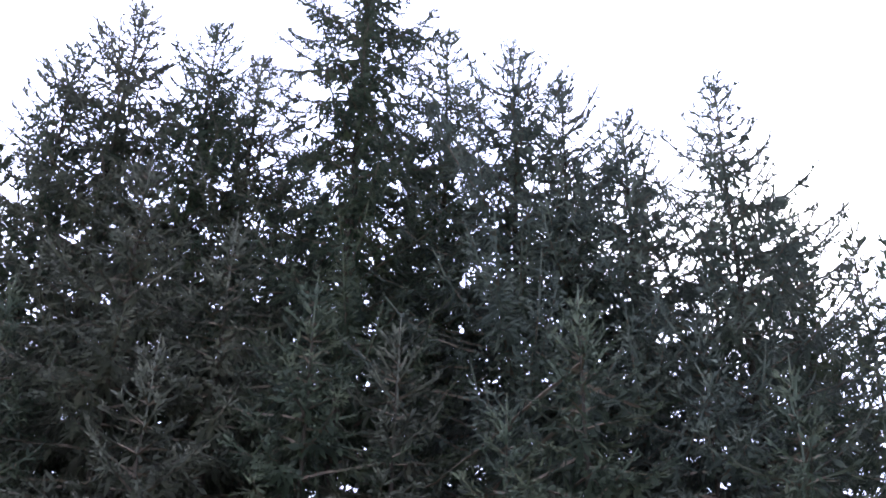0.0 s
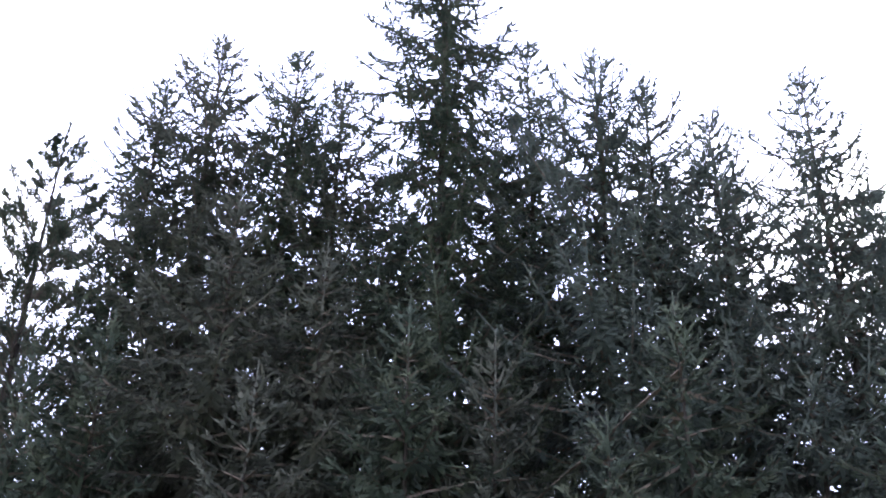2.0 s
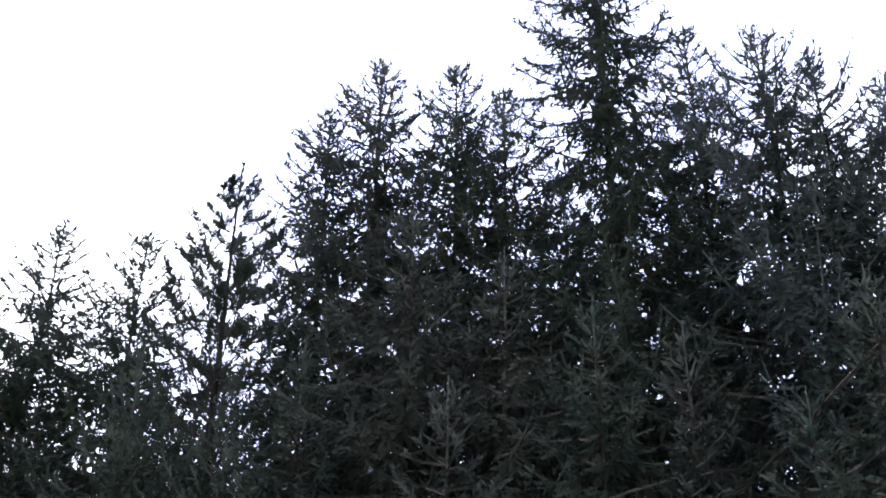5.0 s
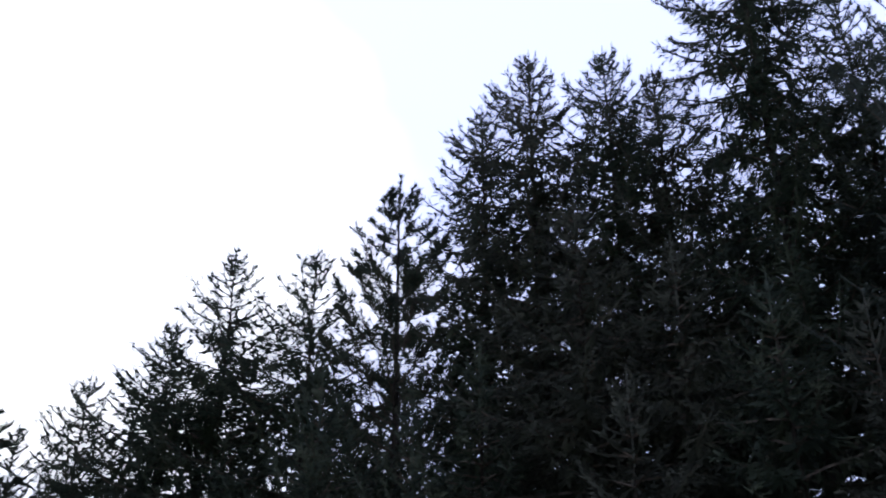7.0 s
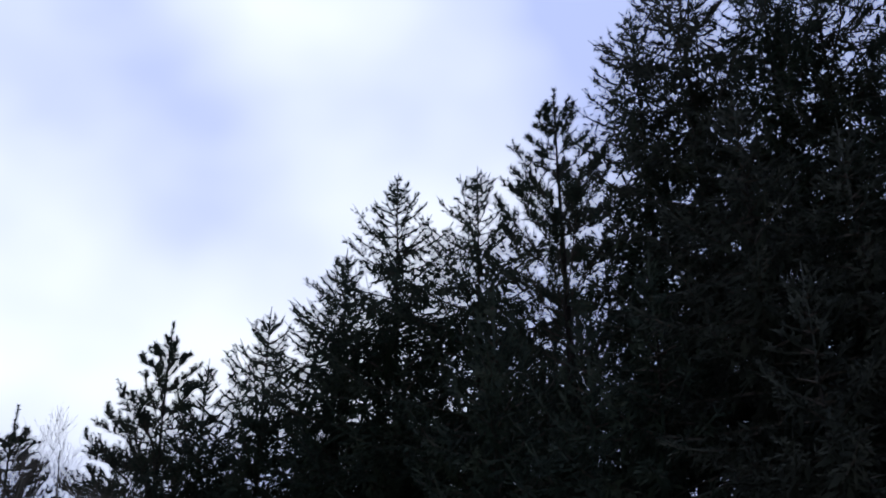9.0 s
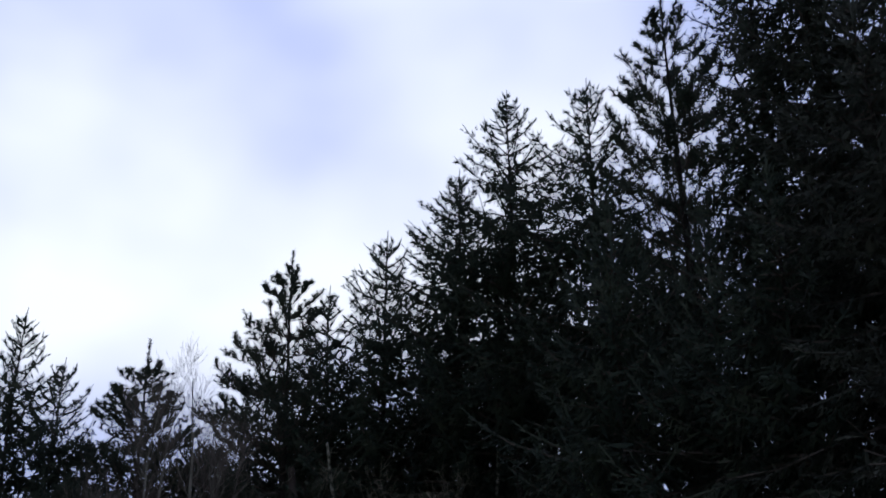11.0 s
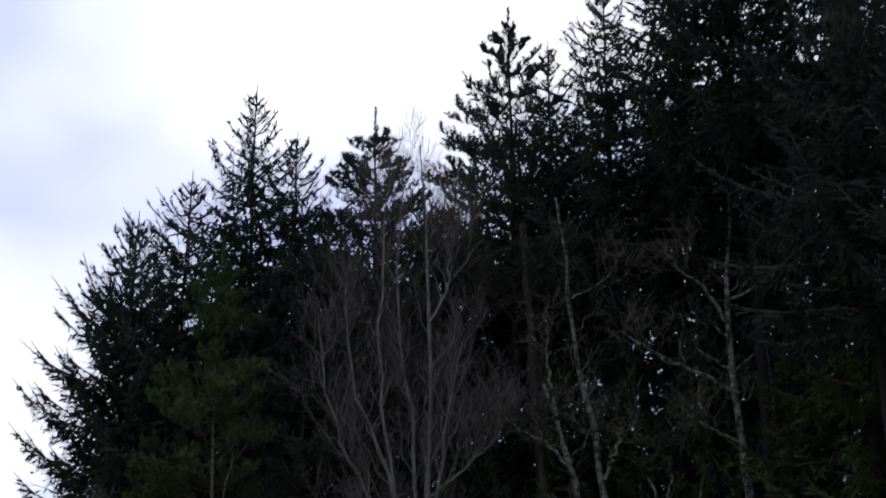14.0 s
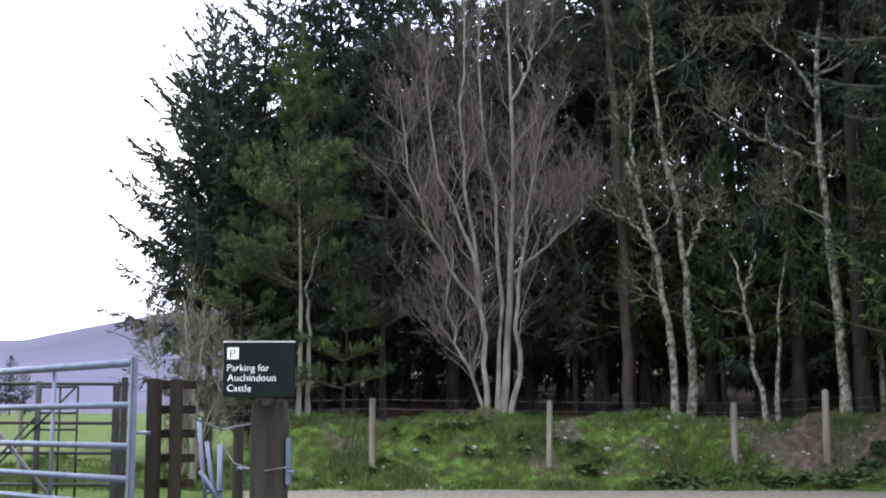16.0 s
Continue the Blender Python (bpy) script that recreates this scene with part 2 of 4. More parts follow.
def ground_material(m):
    n, l = m.node_tree.nodes, m.node_tree.links
    b = n["Principled BSDF"]
    b.inputs["Roughness"].default_value, b.inputs["Specular IOR Level"].default_value = 0.95, 0.05
    at_ = n.new("ShaderNodeAttribute")
    at_.attribute_name = "cover"
    sep = n.new("ShaderNodeSeparateColor")
    l.new(at_.outputs["Color"], sep.inputs["Color"])
    tc = n.new("ShaderNodeTexCoord")

    def noise_ramp(scale, stops):
        a, r = n.new("ShaderNodeTexNoise"), n.new("ShaderNodeValToRGB")
        a.inputs["Scale"].default_value, a.inputs["Detail"].default_value = scale, 9
        l.new(tc.outputs["Object"], a.inputs["Vector"])
        l.new(a.outputs["Fac"], r.inputs["Fac"])
        while len(r.color_ramp.elements) < len(stops):
            r.color_ramp.elements.new(0.5)
        for el, (p, *c) in zip(r.color_ramp.elements, stops):
            el.position, el.color = p, (*c, 1)
        return r.outputs["Color"]

    def blend(fac, c1, c2):
        mx = n.new("ShaderNodeMixRGB")
        l.new(fac, mx.inputs["Fac"])
        l.new(c1, mx.inputs["Color1"])
        l.new(c2, mx.inputs["Color2"])
        return mx.outputs["Color"]
    gravel = noise_ramp(14, [(0.3, 0.1020, 0.0952, 0.0748), (0.5, 0.1700, 0.1632, 0.1318), (0.7, 0.2465, 0.2380, 0.1997)])
    grass = noise_ramp(5.5, [(0.33, 0.0425, 0.0400, 0.0216), (0.44, 0.0382, 0.0580, 0.0162), (0.55, 0.0553, 0.1000, 0.0216), (0.68, 0.1020, 0.1550, 0.0450)])
    litter = noise_ramp(5, [(0.3, 0.03, 0.022, 0.016), (0.55, 0.07, 0.05, 0.035), (0.8, 0.12, 0.09, 0.06)])
    earth = noise_ramp(7, [(0.3, 0.0425, 0.0323, 0.0255), (0.55, 0.0850, 0.0680, 0.0561), (0.75, 0.1530, 0.1275, 0.1148)])
    c = blend(sep.outputs["Red"], gravel, grass)
    c = blend(sep.outputs["Green"], c, earth)
    c = blend(sep.outputs["Blue"], c, litter)
    l.new(c, b.inputs["Base Color"])
    f, bp = n.new("ShaderNodeTexNoise"), n.new("ShaderNodeBump")
    f.inputs["Scale"].default_value, f.inputs["Detail"].default_value = 18, 9
    bp.inputs["Strength"].default_value, bp.inputs["Distance"].default_value = 0.8, 0.05
    l.new(tc.outputs["Object"], f.inputs["Vector"])
    l.new(f.outputs["Fac"], bp.inputs["Height"])
    l.new(bp.outputs["Normal"], b.inputs["Normal"])


def build_ground():
    radii = np.concatenate([np.linspace(0.5, 18, 12), np.linspace(18.4, 24, 56), np.geomspace(25, 4000, 30)])
    az = np.concatenate([np.arange(-180, -32, 4.0), np.concatenate([np.arange(-32, -9, 0.6), np.arange(-9, 22, 0.25), np.arange(22, 84, 1.0)]), np.arange(84, 180, 4.0)])
    n, k = len(az), len(radii)
    a, r = np.meshgrid(np.radians(az), radii, indexing="ij")
    x, y = r * np.sin(a), r * np.cos(a)
    v = np.stack([x, y, ground_z(x, y)], -1).reshape(-1, 3)
    i, j = np.meshgrid(np.arange(n), np.arange(k - 1), indexing="ij")
    i2 = (i + 1) % n
    f = np.stack([i * k + j, i * k + j + 1, i2 * k + j + 1, i2 * k + j], -1).reshape(-1, 4)
    v = np.concatenate([v, [[0, 0, 0]]])
    me = mesh_of("ground", v, f[:, ::-1], GROUND, True)
    bm = bmesh.new()
    bm.from_mesh(me)
    bm.verts.ensure_lookup_table()
    for q in range(n):
        bm.faces.new((bm.verts[len(v) - 1], bm.verts[((q + 1) % n) * k], bm.verts[q * k]))
    bm.normal_update()
    bm.to_mesh(me)
    bm.free()
    co = np.empty(len(me.vertices) * 3, dtype=np.float32)
    me.vertices.foreach_get("co", co)
    co = co.reshape(-1, 3)
    d, deg = np.hypot(co[:, 0], co[:, 1]), np.degrees(np.arctan2(co[:, 0], co[:, 1]))
    e = bank_edge(deg)
    wob = 0.25 * np.sin(2.3 * co[:, 0]) + 0.15 * np.sin(5.1 * co[:, 0] + 1)
    field = (deg < -8.5) | (np.abs(deg) > 135)
    red = smooth((d - e + 0.35 + wob * 0.5) / 0.4)
    red = np.where(field & (d > 7), 1, red)
    track = field & (deg < -17) & (d > 30) & (d < 40)
    red = np.where(track, 0.35, red)
    side = smooth((co[:, 0] - 4.6 + wob) / 1.2)
    patch = np.sin(1.7 * co[:, 0] + 0.8 * co[:, 1]) + np.sin(3.9 * co[:, 0] - 2.7 * co[:, 1] + 2) + np.sin(6.3 * co[:, 0] + 5.1 * co[:, 1] + 4)
    bare = 0.75 * smooth((patch - 0.5) / 0.9) * (1 - field)
    green = np.maximum(side, bare) * smooth((d - e - 0.4) / 0.4) * smooth((e + 3.2 - d) / 0.6)
    blue = np.where(field, 0, smooth((d - e - 2.6 + wob) / 0.6))
    col = me.color_attributes.new("cover", "FLOAT_COLOR", "POINT")
    col.data.foreach_set("color", np.stack([red, green, blue, np.ones_like(red)], -1).astype(np.float32).ravel())
    return tagged(new("ground", me), "pale gravel car park rising to a grassy bank and rough field", "ground", kind="structure")


ground_material(GROUND)
build_ground()

# Heather colour with the distance haze mixed in as extra blue.
HAZED_HEATHER = material("hazed_heather_moor", [(0.3, 0.0445, 0.0418, 0.0689), (0.5, 0.0612, 0.0611, 0.0985), (0.7, 0.0749, 0.0806, 0.1233)], rough=1, scale=0.004, detail=8, bump=0.0)


def build_hill():
    az = np.linspace(-75, 40, 116)
    t = np.linspace(0, 1, 24)
    a, s = np.meshgrid(az, t, indexing="ij")
    d = 420 + 1300 * s
    crest = np.interp(a, [-75, -45, -30, -19.5, -18, -13, -5, 5, 40], [20, 45, 70, 92, 93, 122, 150, 160, 120]) * 1.02
    z = crest * smooth(s / 0.92) + 2.5 * np.sin(a * 0.9 + 4 * s) * s * (1 - s) + 0.5
    z = z - 40 * smooth((s - 0.93) / 0.07)
    v = np.stack([d * np.sin(np.radians(a)), d * np.cos(np.radians(a)), z], -1).reshape(-1, 3)
    i, j = np.meshgrid(np.arange(115), np.arange(23), indexing="ij")
    f = np.stack([i * 24 + j, (i + 1) * 24 + j, (i + 1) * 24 + j + 1, i * 24 + j + 1], -1).reshape(-1, 4)
    tagged(new("hill", mesh_of("hill", v, f, HAZED_HEATHER, True)), "long heather-covered moorland hill, purplish with painted blue haze", "hill", kind="structure")


build_hill()


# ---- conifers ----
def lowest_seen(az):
    """Lowest elevation (degrees) the camera sees at a bearing; trees are built coarser below."""
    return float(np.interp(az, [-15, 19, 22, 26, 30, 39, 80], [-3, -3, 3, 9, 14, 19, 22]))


def spruce_pieces(h, r, q, low, seed, clear=0.0, gap=0.42, fine=1.0, whorl=6, rise=0.42, droop=0.4, broad=0.0185, full=1.0, cap=0.4, upturn=0.26, point=3.2, long_limbs=()):
    """Limbs and shoots of a spruce: h its height, r its widest half-width, q how fast it widens from the tip down, low where limbs begin,
    clear the height above which it is built in full, fine the density, full how closely the inside is filled, upturn how far limb ends curve up, point how far down the stiff young top reaches,
    long_limbs single limbs that reach out of the crown: (height, bearing in degrees, length, rise)."""
    rng = np.random.default_rng(seed)
    up = np.array([0, 0, 1.0])
    z, rows = h - 0.32, []
    while z > low:
        near_top = h - z < 2.0
        turn = rng.uniform(0, 2 * np.pi)
        k_n = 5 if near_top else whorl
        for k in range(k_n):
            rows.append((z + rng.uniform(-0.05, 0.05) * (1 if near_top else 3), turn + 2 * np.pi * k / k_n + rng.normal(0, 0.25)))
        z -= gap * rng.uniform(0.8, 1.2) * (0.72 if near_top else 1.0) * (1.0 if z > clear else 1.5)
    z, a = np.array(rows).T
    n = len(z)
    down = h - z
    length = 1.12 * r * (1 - np.exp(-down / q)) * rng.uniform(0.6, 1.15, n) + 0.16
    length = np.minimum(length, (cap * down * np.clip(0.75 + 0.14 * down, 0, 1.6) + 0.10) * rng.uniform(0.65, 1.2, n))
    spire = np.exp(-(down / point) ** 2)
    e = rise * rng.uniform(0.3, 1.3, n) + 0.3 * spire * rng.uniform(0.6, 1.3, n)
    dr = droop * rng.uniform(0.5, 1.4, n) * (1 - spire)
    if len(long_limbs):
        lz, la, ll_, le = np.array(long_limbs, dtype=float).T
        z, a, length, e = np.concatenate([z, lz]), np.concatenate([a, np.radians(90 - la)]), np.concatenate([length, ll_]), np.concatenate([e, le])
        dr, spire, down = np.concatenate([dr, 0.05 + 0 * lz]), np.concatenate([spire, 0.35 + 0 * lz]), np.concatenate([down, h - lz])
        n = len(z)
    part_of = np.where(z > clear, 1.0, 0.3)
    rad = np.stack([np.cos(a), np.sin(a), np.zeros(n)], 1)
    side = np.stack([-np.sin(a), np.cos(a), np.zeros(n)], 1)
    bend = rng.normal(0, 0.12, n)
    base = np.stack([np.zeros(n), np.zeros(n), z], 1)

    def along(i, s):
        s, L = s[:, None], length[i][:, None]
        return base[i] + L * (rad[i] * s + side[i] * (bend[i][:, None] * s * s) + up * (e[i][:, None] * s - dr[i][:, None] * s ** 1.7 + upturn * s ** 4))
    s6 = np.linspace(0, 1, 5)
    path = np.stack([along(np.arange(n), np.full(n, s)) for s in s6], 1)
    rr = (0.008 + 0.008 * length)[:, None] * (1.08 - s6)[None] + 0.006
    limbs = tubes(path, rr, 3, rng)

    # branchlets: pinnate on both sides of each limb, hanging the more the longer and older the limb is
    step = 0.078 / fine
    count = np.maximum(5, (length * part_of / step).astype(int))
    i = np.repeat(np.arange(n), count)
    big = (1 / part_of[i]) ** 0.5
    s = rng.uniform(0.05, 1.0, len(i)) ** 0.85
    p0 = along(i, s)
    tangent = unit(along(i, np.minimum(s + 0.05, 1.08)) - p0)
    sgn = rng.choice([-1.0, 1.0], len(i))[:, None]
    age = np.clip((down[i] - 1.2) / 4.0, 0, 1) * (1.08 - 0.75 * s)
    ll = np.clip(0.34 * length[i] * (1.05 - s) + 0.13, 0.1, 0.46) * rng.uniform(0.6, 1.2, len(i)) * np.minimum(1, 0.5 + 0.4 * length[i])
    hang = (age * rng.uniform(0.3, 1.5, len(i)) - 0.12)[:, None]
    way = unit(tangent * rng.uniform(0.5, 0.9, (len(i), 1)) + side[i] * sgn * rng.uniform(0.25, 0.8, (len(i), 1)) - up * hang)
    sag = (0.9 * ll ** 2 * age)[:, None] * up
    p1 = p0 + way * ll[:, None] - sag
    pieces = [soft(kites(p0, p1 + 0.1 * (p1 - p0), broad * 0.5 * big, rng), rad[i] + up * 0.3 + (p1 - p0) * 1.5)]

    # needled shoots of each branchlet, forward and to both sides
    per = np.maximum(4, (ll / 0.034 * fine).astype(int))
    j = np.repeat(np.arange(len(i)), per)
    u = rng.uniform(0.05, 1.0, len(j))[:, None]
    b0 = p0[j] + way[j] * (ll[j][:, None] * u) - sag[j] * u ** 2
    cross = unit(np.cross(way[j], up) + 1e-6)
    d = unit(way[j] * rng.uniform(0.6, 1.0, (len(j), 1)) + cross * rng.choice([-1.0, 1.0], (len(j), 1)) * rng.uniform(0.25, 0.85, (len(j), 1))
             + rng.normal(0, 0.16, (len(j), 3)) - up * (rng.uniform(-0.15, 0.9, len(j)) * age[j] - 0.12 * spire[i][j])[:, None])
    b1 = b0 + d * (rng.uniform(0.06, 0.13, len(j)) * big[j])[:, None]
    high = (spire[i][j] > 0.62) & (z[i][j] > clear)
    plume = rad[i][j] * 0.6 + up * 0.1 + (b1 - p0[j]) * 3.0 + rng.normal(0, 0.18, b0.shape)
    pieces.append(soft(kites(b0[~high], b1[~high], (rng.uniform(0.7, 1.15, len(j)) * 0.9 * broad * big[j])[~high], rng), plume[~high]))
    some = high & (rng.uniform(size=len(j)) < 0.7)
    pieces.append(soft(spikes(b0[some], b1[some], 0.019, rng), plume[some]))

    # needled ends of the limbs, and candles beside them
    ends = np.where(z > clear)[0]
    seg = np.array([0.35, 0.65, 0.92, 1.08])
    v, f = tubes(np.stack([along(ends, np.full(len(ends), u)) for u in seg], 1), np.full((len(ends), 1), 1.0) * np.array([[0.016, 0.019, 0.016, 0.006]]), 3, rng)
    pieces.append(soft((v, np.concatenate([f[:, [0, 1, 2]], f[:, [0, 2, 3]]])), rad[ends] + 0.1 * up))
    k = np.repeat(ends, 3)
    c0 = along(k, rng.uniform(0.82, 0.98, len(k)))
    tg = unit(along(k, np.full(len(k), 1.05)) - c0)
    c1 = c0 + unit(tg + side[k] * rng.choice([-0.75, 0.75], (len(k), 1)) + up * rng.uniform(-0.1, 0.7, (len(k), 1))) * rng.uniform(0.12, 0.24, (len(k), 1))
    pieces.append(soft(spikes(c0, c1, 0.019, rng), rad[k] + 0.1 * up))

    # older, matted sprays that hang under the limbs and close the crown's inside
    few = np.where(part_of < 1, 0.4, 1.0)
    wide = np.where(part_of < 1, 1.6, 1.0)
    for number, reach, size, half in ((32, 0.88, (0.12, 0.26), (0.012, 0.021)), (9, 0.55, (0.22, 0.4), (0.028, 0.045))):
        m = np.maximum(0, (length * number * full * few * np.clip((down - 0.8) / 2.0, 0, 1)).astype(int))
        k = np.repeat(np.arange(n), m)
        s = rng.uniform(0.03, reach, len(k))
        c0 = along(k, s) + rng.normal(0, 0.05, (len(k), 3))
        cd = unit(rad[k] * rng.uniform(-0.3, 0.8, (len(k), 1)) + side[k] * rng.normal(0, 0.5, (len(k), 1)) - up * rng.uniform(0.1, 1.3, (len(k), 1)))
        sprays = kites(c0, c0 + cd * (rng.uniform(*size, len(k)) * wide[k])[:, None], rng.uniform(*half, len(k)) * wide[k], rng)
        pieces.append(soft(sprays, rad[k] - 0.1 * up + 0.6 * cd))

    # leader with its whorls of upright candles
    v, f = tubes(np.array([[(0, 0, h - 1.3), (0, 0, h - 0.8), (0, 0, h - 0.3), (0.02, 0, h + 0.25)]]), np.array([[0.024, 0.022, 0.018, 0.007]]), 5, rng)
    pieces.append(soft((v, np.concatenate([f[:, [0, 1, 2]], f[:, [0, 2, 3]]])), np.array([[0, -0.7, 0.7]])))
    m = 20
    drop = np.repeat([0.1, 0.42, 0.46, 0.8], 5)
    t0 = np.stack([np.zeros(m), np.zeros(m), h - drop - rng.uniform(0, 0.05, m)], 1)
    th = rng.uniform(0, 2 * np.pi, m)
    lean = rng.uniform(0.5, 1.2, m)
    t1 = t0 + np.stack([np.cos(th) * lean, np.sin(th) * lean, np.ones(m)], 1) * (0.13 + 0.28 * drop)[:, None] * rng.uniform(0.7, 1.1, (m, 1))
    pieces.append(soft(spikes(t0, t1, 0.019, rng), unit(t1 - t0) - 0.4 * up))
    return limbs, joined_soft(pieces)


def trunk_mesh(h, r0, seed, low=-0.4, mat=None, bend=0.05):
    rng = np.random.default_rng(seed)
    t = np.linspace(0, 1, 10)
    ph = rng.uniform(0, 6)
    path = np.stack([bend * np.sin(5 * t + ph) * t * (1 - t) * 4, bend * np.cos(4 * t + ph) * t * (1 - t) * 4, low + (h - low) * t], -1)[None]
    rad = (r0 * (1 - 0.94 * t) * (1 + 0.35 * np.exp(-t * 18)))[None]
    return mesh_of("trunk", *tubes(path, rad, 8, rng), mat or BARK_DARK, True)


def spruce(az, d, el, r, q, low, seed, label, tint="deep", **more):
    """A spruce at a bearing and distance whose tip stands at the elevation el over the eye."""
    x, y, z = at(az, d)
    h = EYE + d * math.tan(radians(el)) - z
    tree = tagged(new("spruce_tree"), label, "tree", "conifers at the wood's edge")
    tree.matrix_basis = pose(x, y, z - 0.05)
    if d < 18.5:
        more = dict(dict(fine=1.05, broad=0.0155), **more)
    if d < 17.3 and el < 40:
        more = dict(dict(rise=0.24, droop=0.55, point=1.7), **more)
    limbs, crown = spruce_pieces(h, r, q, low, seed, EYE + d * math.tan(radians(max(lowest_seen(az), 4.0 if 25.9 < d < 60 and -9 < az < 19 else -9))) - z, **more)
    child("trunk", trunk_mesh(h, 0.007 * h + 0.03, seed), tree)
    tagged(child("branchwork", mesh_of("branchwork", *limbs, BARK_TWIG), tree), kind="stuff")
    child("crown", mesh_of("crown", *crown[:2], NEEDLES[tint], normals=crown[2]), tree)
    return tree


def pine_pieces(h, r, q, low, seed, gap=0.5, whorl=5, brush=0.26, dense=1.0, steep=0.95, needle=0.085, cap=0.42):
    """Limbs and bottle-brush shoots of a pine with rising limbs."""
    rng = np.random.default_rng(seed)
    z, rows = h - (1.1 if cap < 0.4 else 0.7), []
    while z > low:
        for k in range(whorl):
            rows.append((z + rng.uniform(-0.08, 0.08), rng.uniform(0, 2 * np.pi)))
        z -= gap * rng.uniform(0.8, 1.2)
    z, a = np.array(rows).T
    n = len(z)
    down = h - z
    length = r * (1 - np.exp(-down / q)) * rng.uniform(0.6, 1.1, n) + 0.25
    length = np.minimum(length, cap * down + 0.12)
    e = steep * rng.uniform(0.6, 1.2, n) * (0.6 + 0.4 * np.exp(-down / 3.5))
    rad = np.stack([np.cos(a), np.sin(a), np.zeros(n)], 1)
    side = np.stack([-np.sin(a), np.cos(a), np.zeros(n)], 1)
    base = np.stack([np.zeros(n), np.zeros(n), z], 1)
    up = np.array([0, 0, 1.0])

    def along(i, s):
        s, L = s[:, None], length[i][:, None]
        return base[i] + L * (rad[i] * s + up * (e[i][:, None] * (0.6 * s + 0.4 * s * s)))
    s5 = np.linspace(0, 1, 5)
    path = np.stack([along(np.arange(n), np.full(n, s)) for s in s5], 1)
    limbs = [tubes(path, (0.008 + 0.007 * length)[:, None] * (1.1 - s5)[None], 4, rng)]
    per = np.maximum(4, (length / 0.085 * dense).astype(int))
    i = np.repeat(np.arange(n), per)
    s = rng.uniform(0.08, 1.0, len(i)) ** 0.75
    p0 = along(i, s)
    tl = np.clip(0.35 * length[i] * (1.1 - s) + 0.12, 0.1, 0.6) * rng.uniform(0.6, 1.2, len(i)) * np.minimum(1, 0.3 + 0.25 * down[i])
    way = unit(rad[i] * rng.uniform(0.0, 0.6, (len(i), 1)) + side[i] * rng.uniform(-0.7, 0.7, (len(i), 1)) + up * rng.uniform(0.3, 1.1, (len(i), 1)))
    p1 = p0 + way * tl[:, None]
    limbs.append(tubes(np.stack([p0, p1], 1), np.array([[0.007, 0.006]]).repeat(len(i), 0), 3, rng))
    # upright leader brushes
    extra0 = np.array([[0, 0, h - 1.15], [0, 0, h - 0.85], [0, 0, h - 0.55], [0, 0, h - 0.25], [0, 0, h - 1.0], [0, 0, h - 1.0], [0, 0, h - 0.98], [0, 0, h - 0.6]])
    extra1 = extra0 + np.array([[0, 0, 0.34], [0, 0, 0.34], [0, 0, 0.34], [0.01, 0, 0.4], [0.2, 0.1, 0.42], [-0.2, 0.08, 0.4], [0.04, -0.22, 0.4], [0.07, 0.05, 0.32]])
    extra0, extra1 = np.repeat(extra0, 4, axis=0), np.repeat(extra1, 4, axis=0)
    ends = np.arange(n)
    tip0 = np.concatenate([p1 - way * np.minimum(tl, brush)[:, None], extra0, along(ends, np.full(n, 0.8)), along(ends, np.full(n, 0.6))])
    tip1 = np.concatenate([p1 + way * 0.03, extra1, along(ends, np.full(n, 1.0)), along(ends, np.full(n, 0.8))])
    # needles of each brush
    m = 16
    k = np.repeat(np.arange(len(tip0)), m)
    u = rng.uniform(0, 1, len(k))[:, None]
    c = tip0[k] * (1 - u) + tip1[k] * u
    ax = unit(tip1 - tip0)[k]
    out = unit(np.cross(ax, rng.normal(size=ax.shape)))
    dirn = unit(ax * rng.uniform(0.4, 1.0, (len(k), 1)) + out * rng.uniform(0.5, 1.0, (len(k), 1)))
    w = unit(np.cross(dirn, rng.normal(size=ax.shape))) * 0.0135
    v = np.stack([c - w, c + w, c + dirn * (needle * rng.uniform(0.7, 1.2, len(k)))[:, None]], 1)
    f = np.arange(len(k) * 3).reshape(-1, 3)
    return joined(limbs), (v.reshape(-1, 3), f)


def pine(az, d, el, r, q, low, seed, label, tint="deep", bark=None, girth=0.010, **more):
    x, y, z = at(az, d)
    h = EYE + d * math.tan(radians(el)) - z
    tree = tagged(new("pine_tree"), label, "tree", "conifers at the wood's edge")
    tree.matrix_basis = pose(x, y, z - 0.05)
    limbs, crown = pine_pieces(h, r, q, low, seed, **more)
    child("trunk", trunk_mesh(h, girth * h + 0.02, seed, mat=bark), tree)
    tagged(child("branchwork", mesh_of("branchwork", *limbs, BARK_TWIG), tree), kind="stuff")
    child("crown", mesh_of("crown", *crown, NEEDLES[tint]), tree)
    return tree


# back row, from the car park's east side round to the gate
spruce(71.0, 18.5, 34.5, 2.4, 4.0, 7, 11, "tall dark spruce with spreading upswept limbs")
spruce(68.2, 16.5, 41.9, 1.9, 3.8, 7, 12, "slender dark spruce with a pointed leader", "blue", long_limbs=((11.7, 150, 1.4, 0.5), (10.9, 156, 1.85, 0.45), (10.2, 140, 2.0, 0.4)))
spruce(76.0, 16.0, 34.0, 2.2, 3.8, 6, 13, "dark green spruce among its neighbours")
spruce(62.8, 17.0, 40.9, 2.0, 3.4, 7, 14, "blue-green spruce with fine upright shoots", "blue")
spruce(56.6, 17.5, 44.0, 2.4, 2.8, 7, 15, "broad-topped dark spruce with many leaders", "blue", cap=0.5, upturn=0.36)
spruce(47.6, 18.0, 50.5, 2.0, 3.6, 8, 16, "tallest dark spruce of the wood's edge", "deep", cap=0.32)
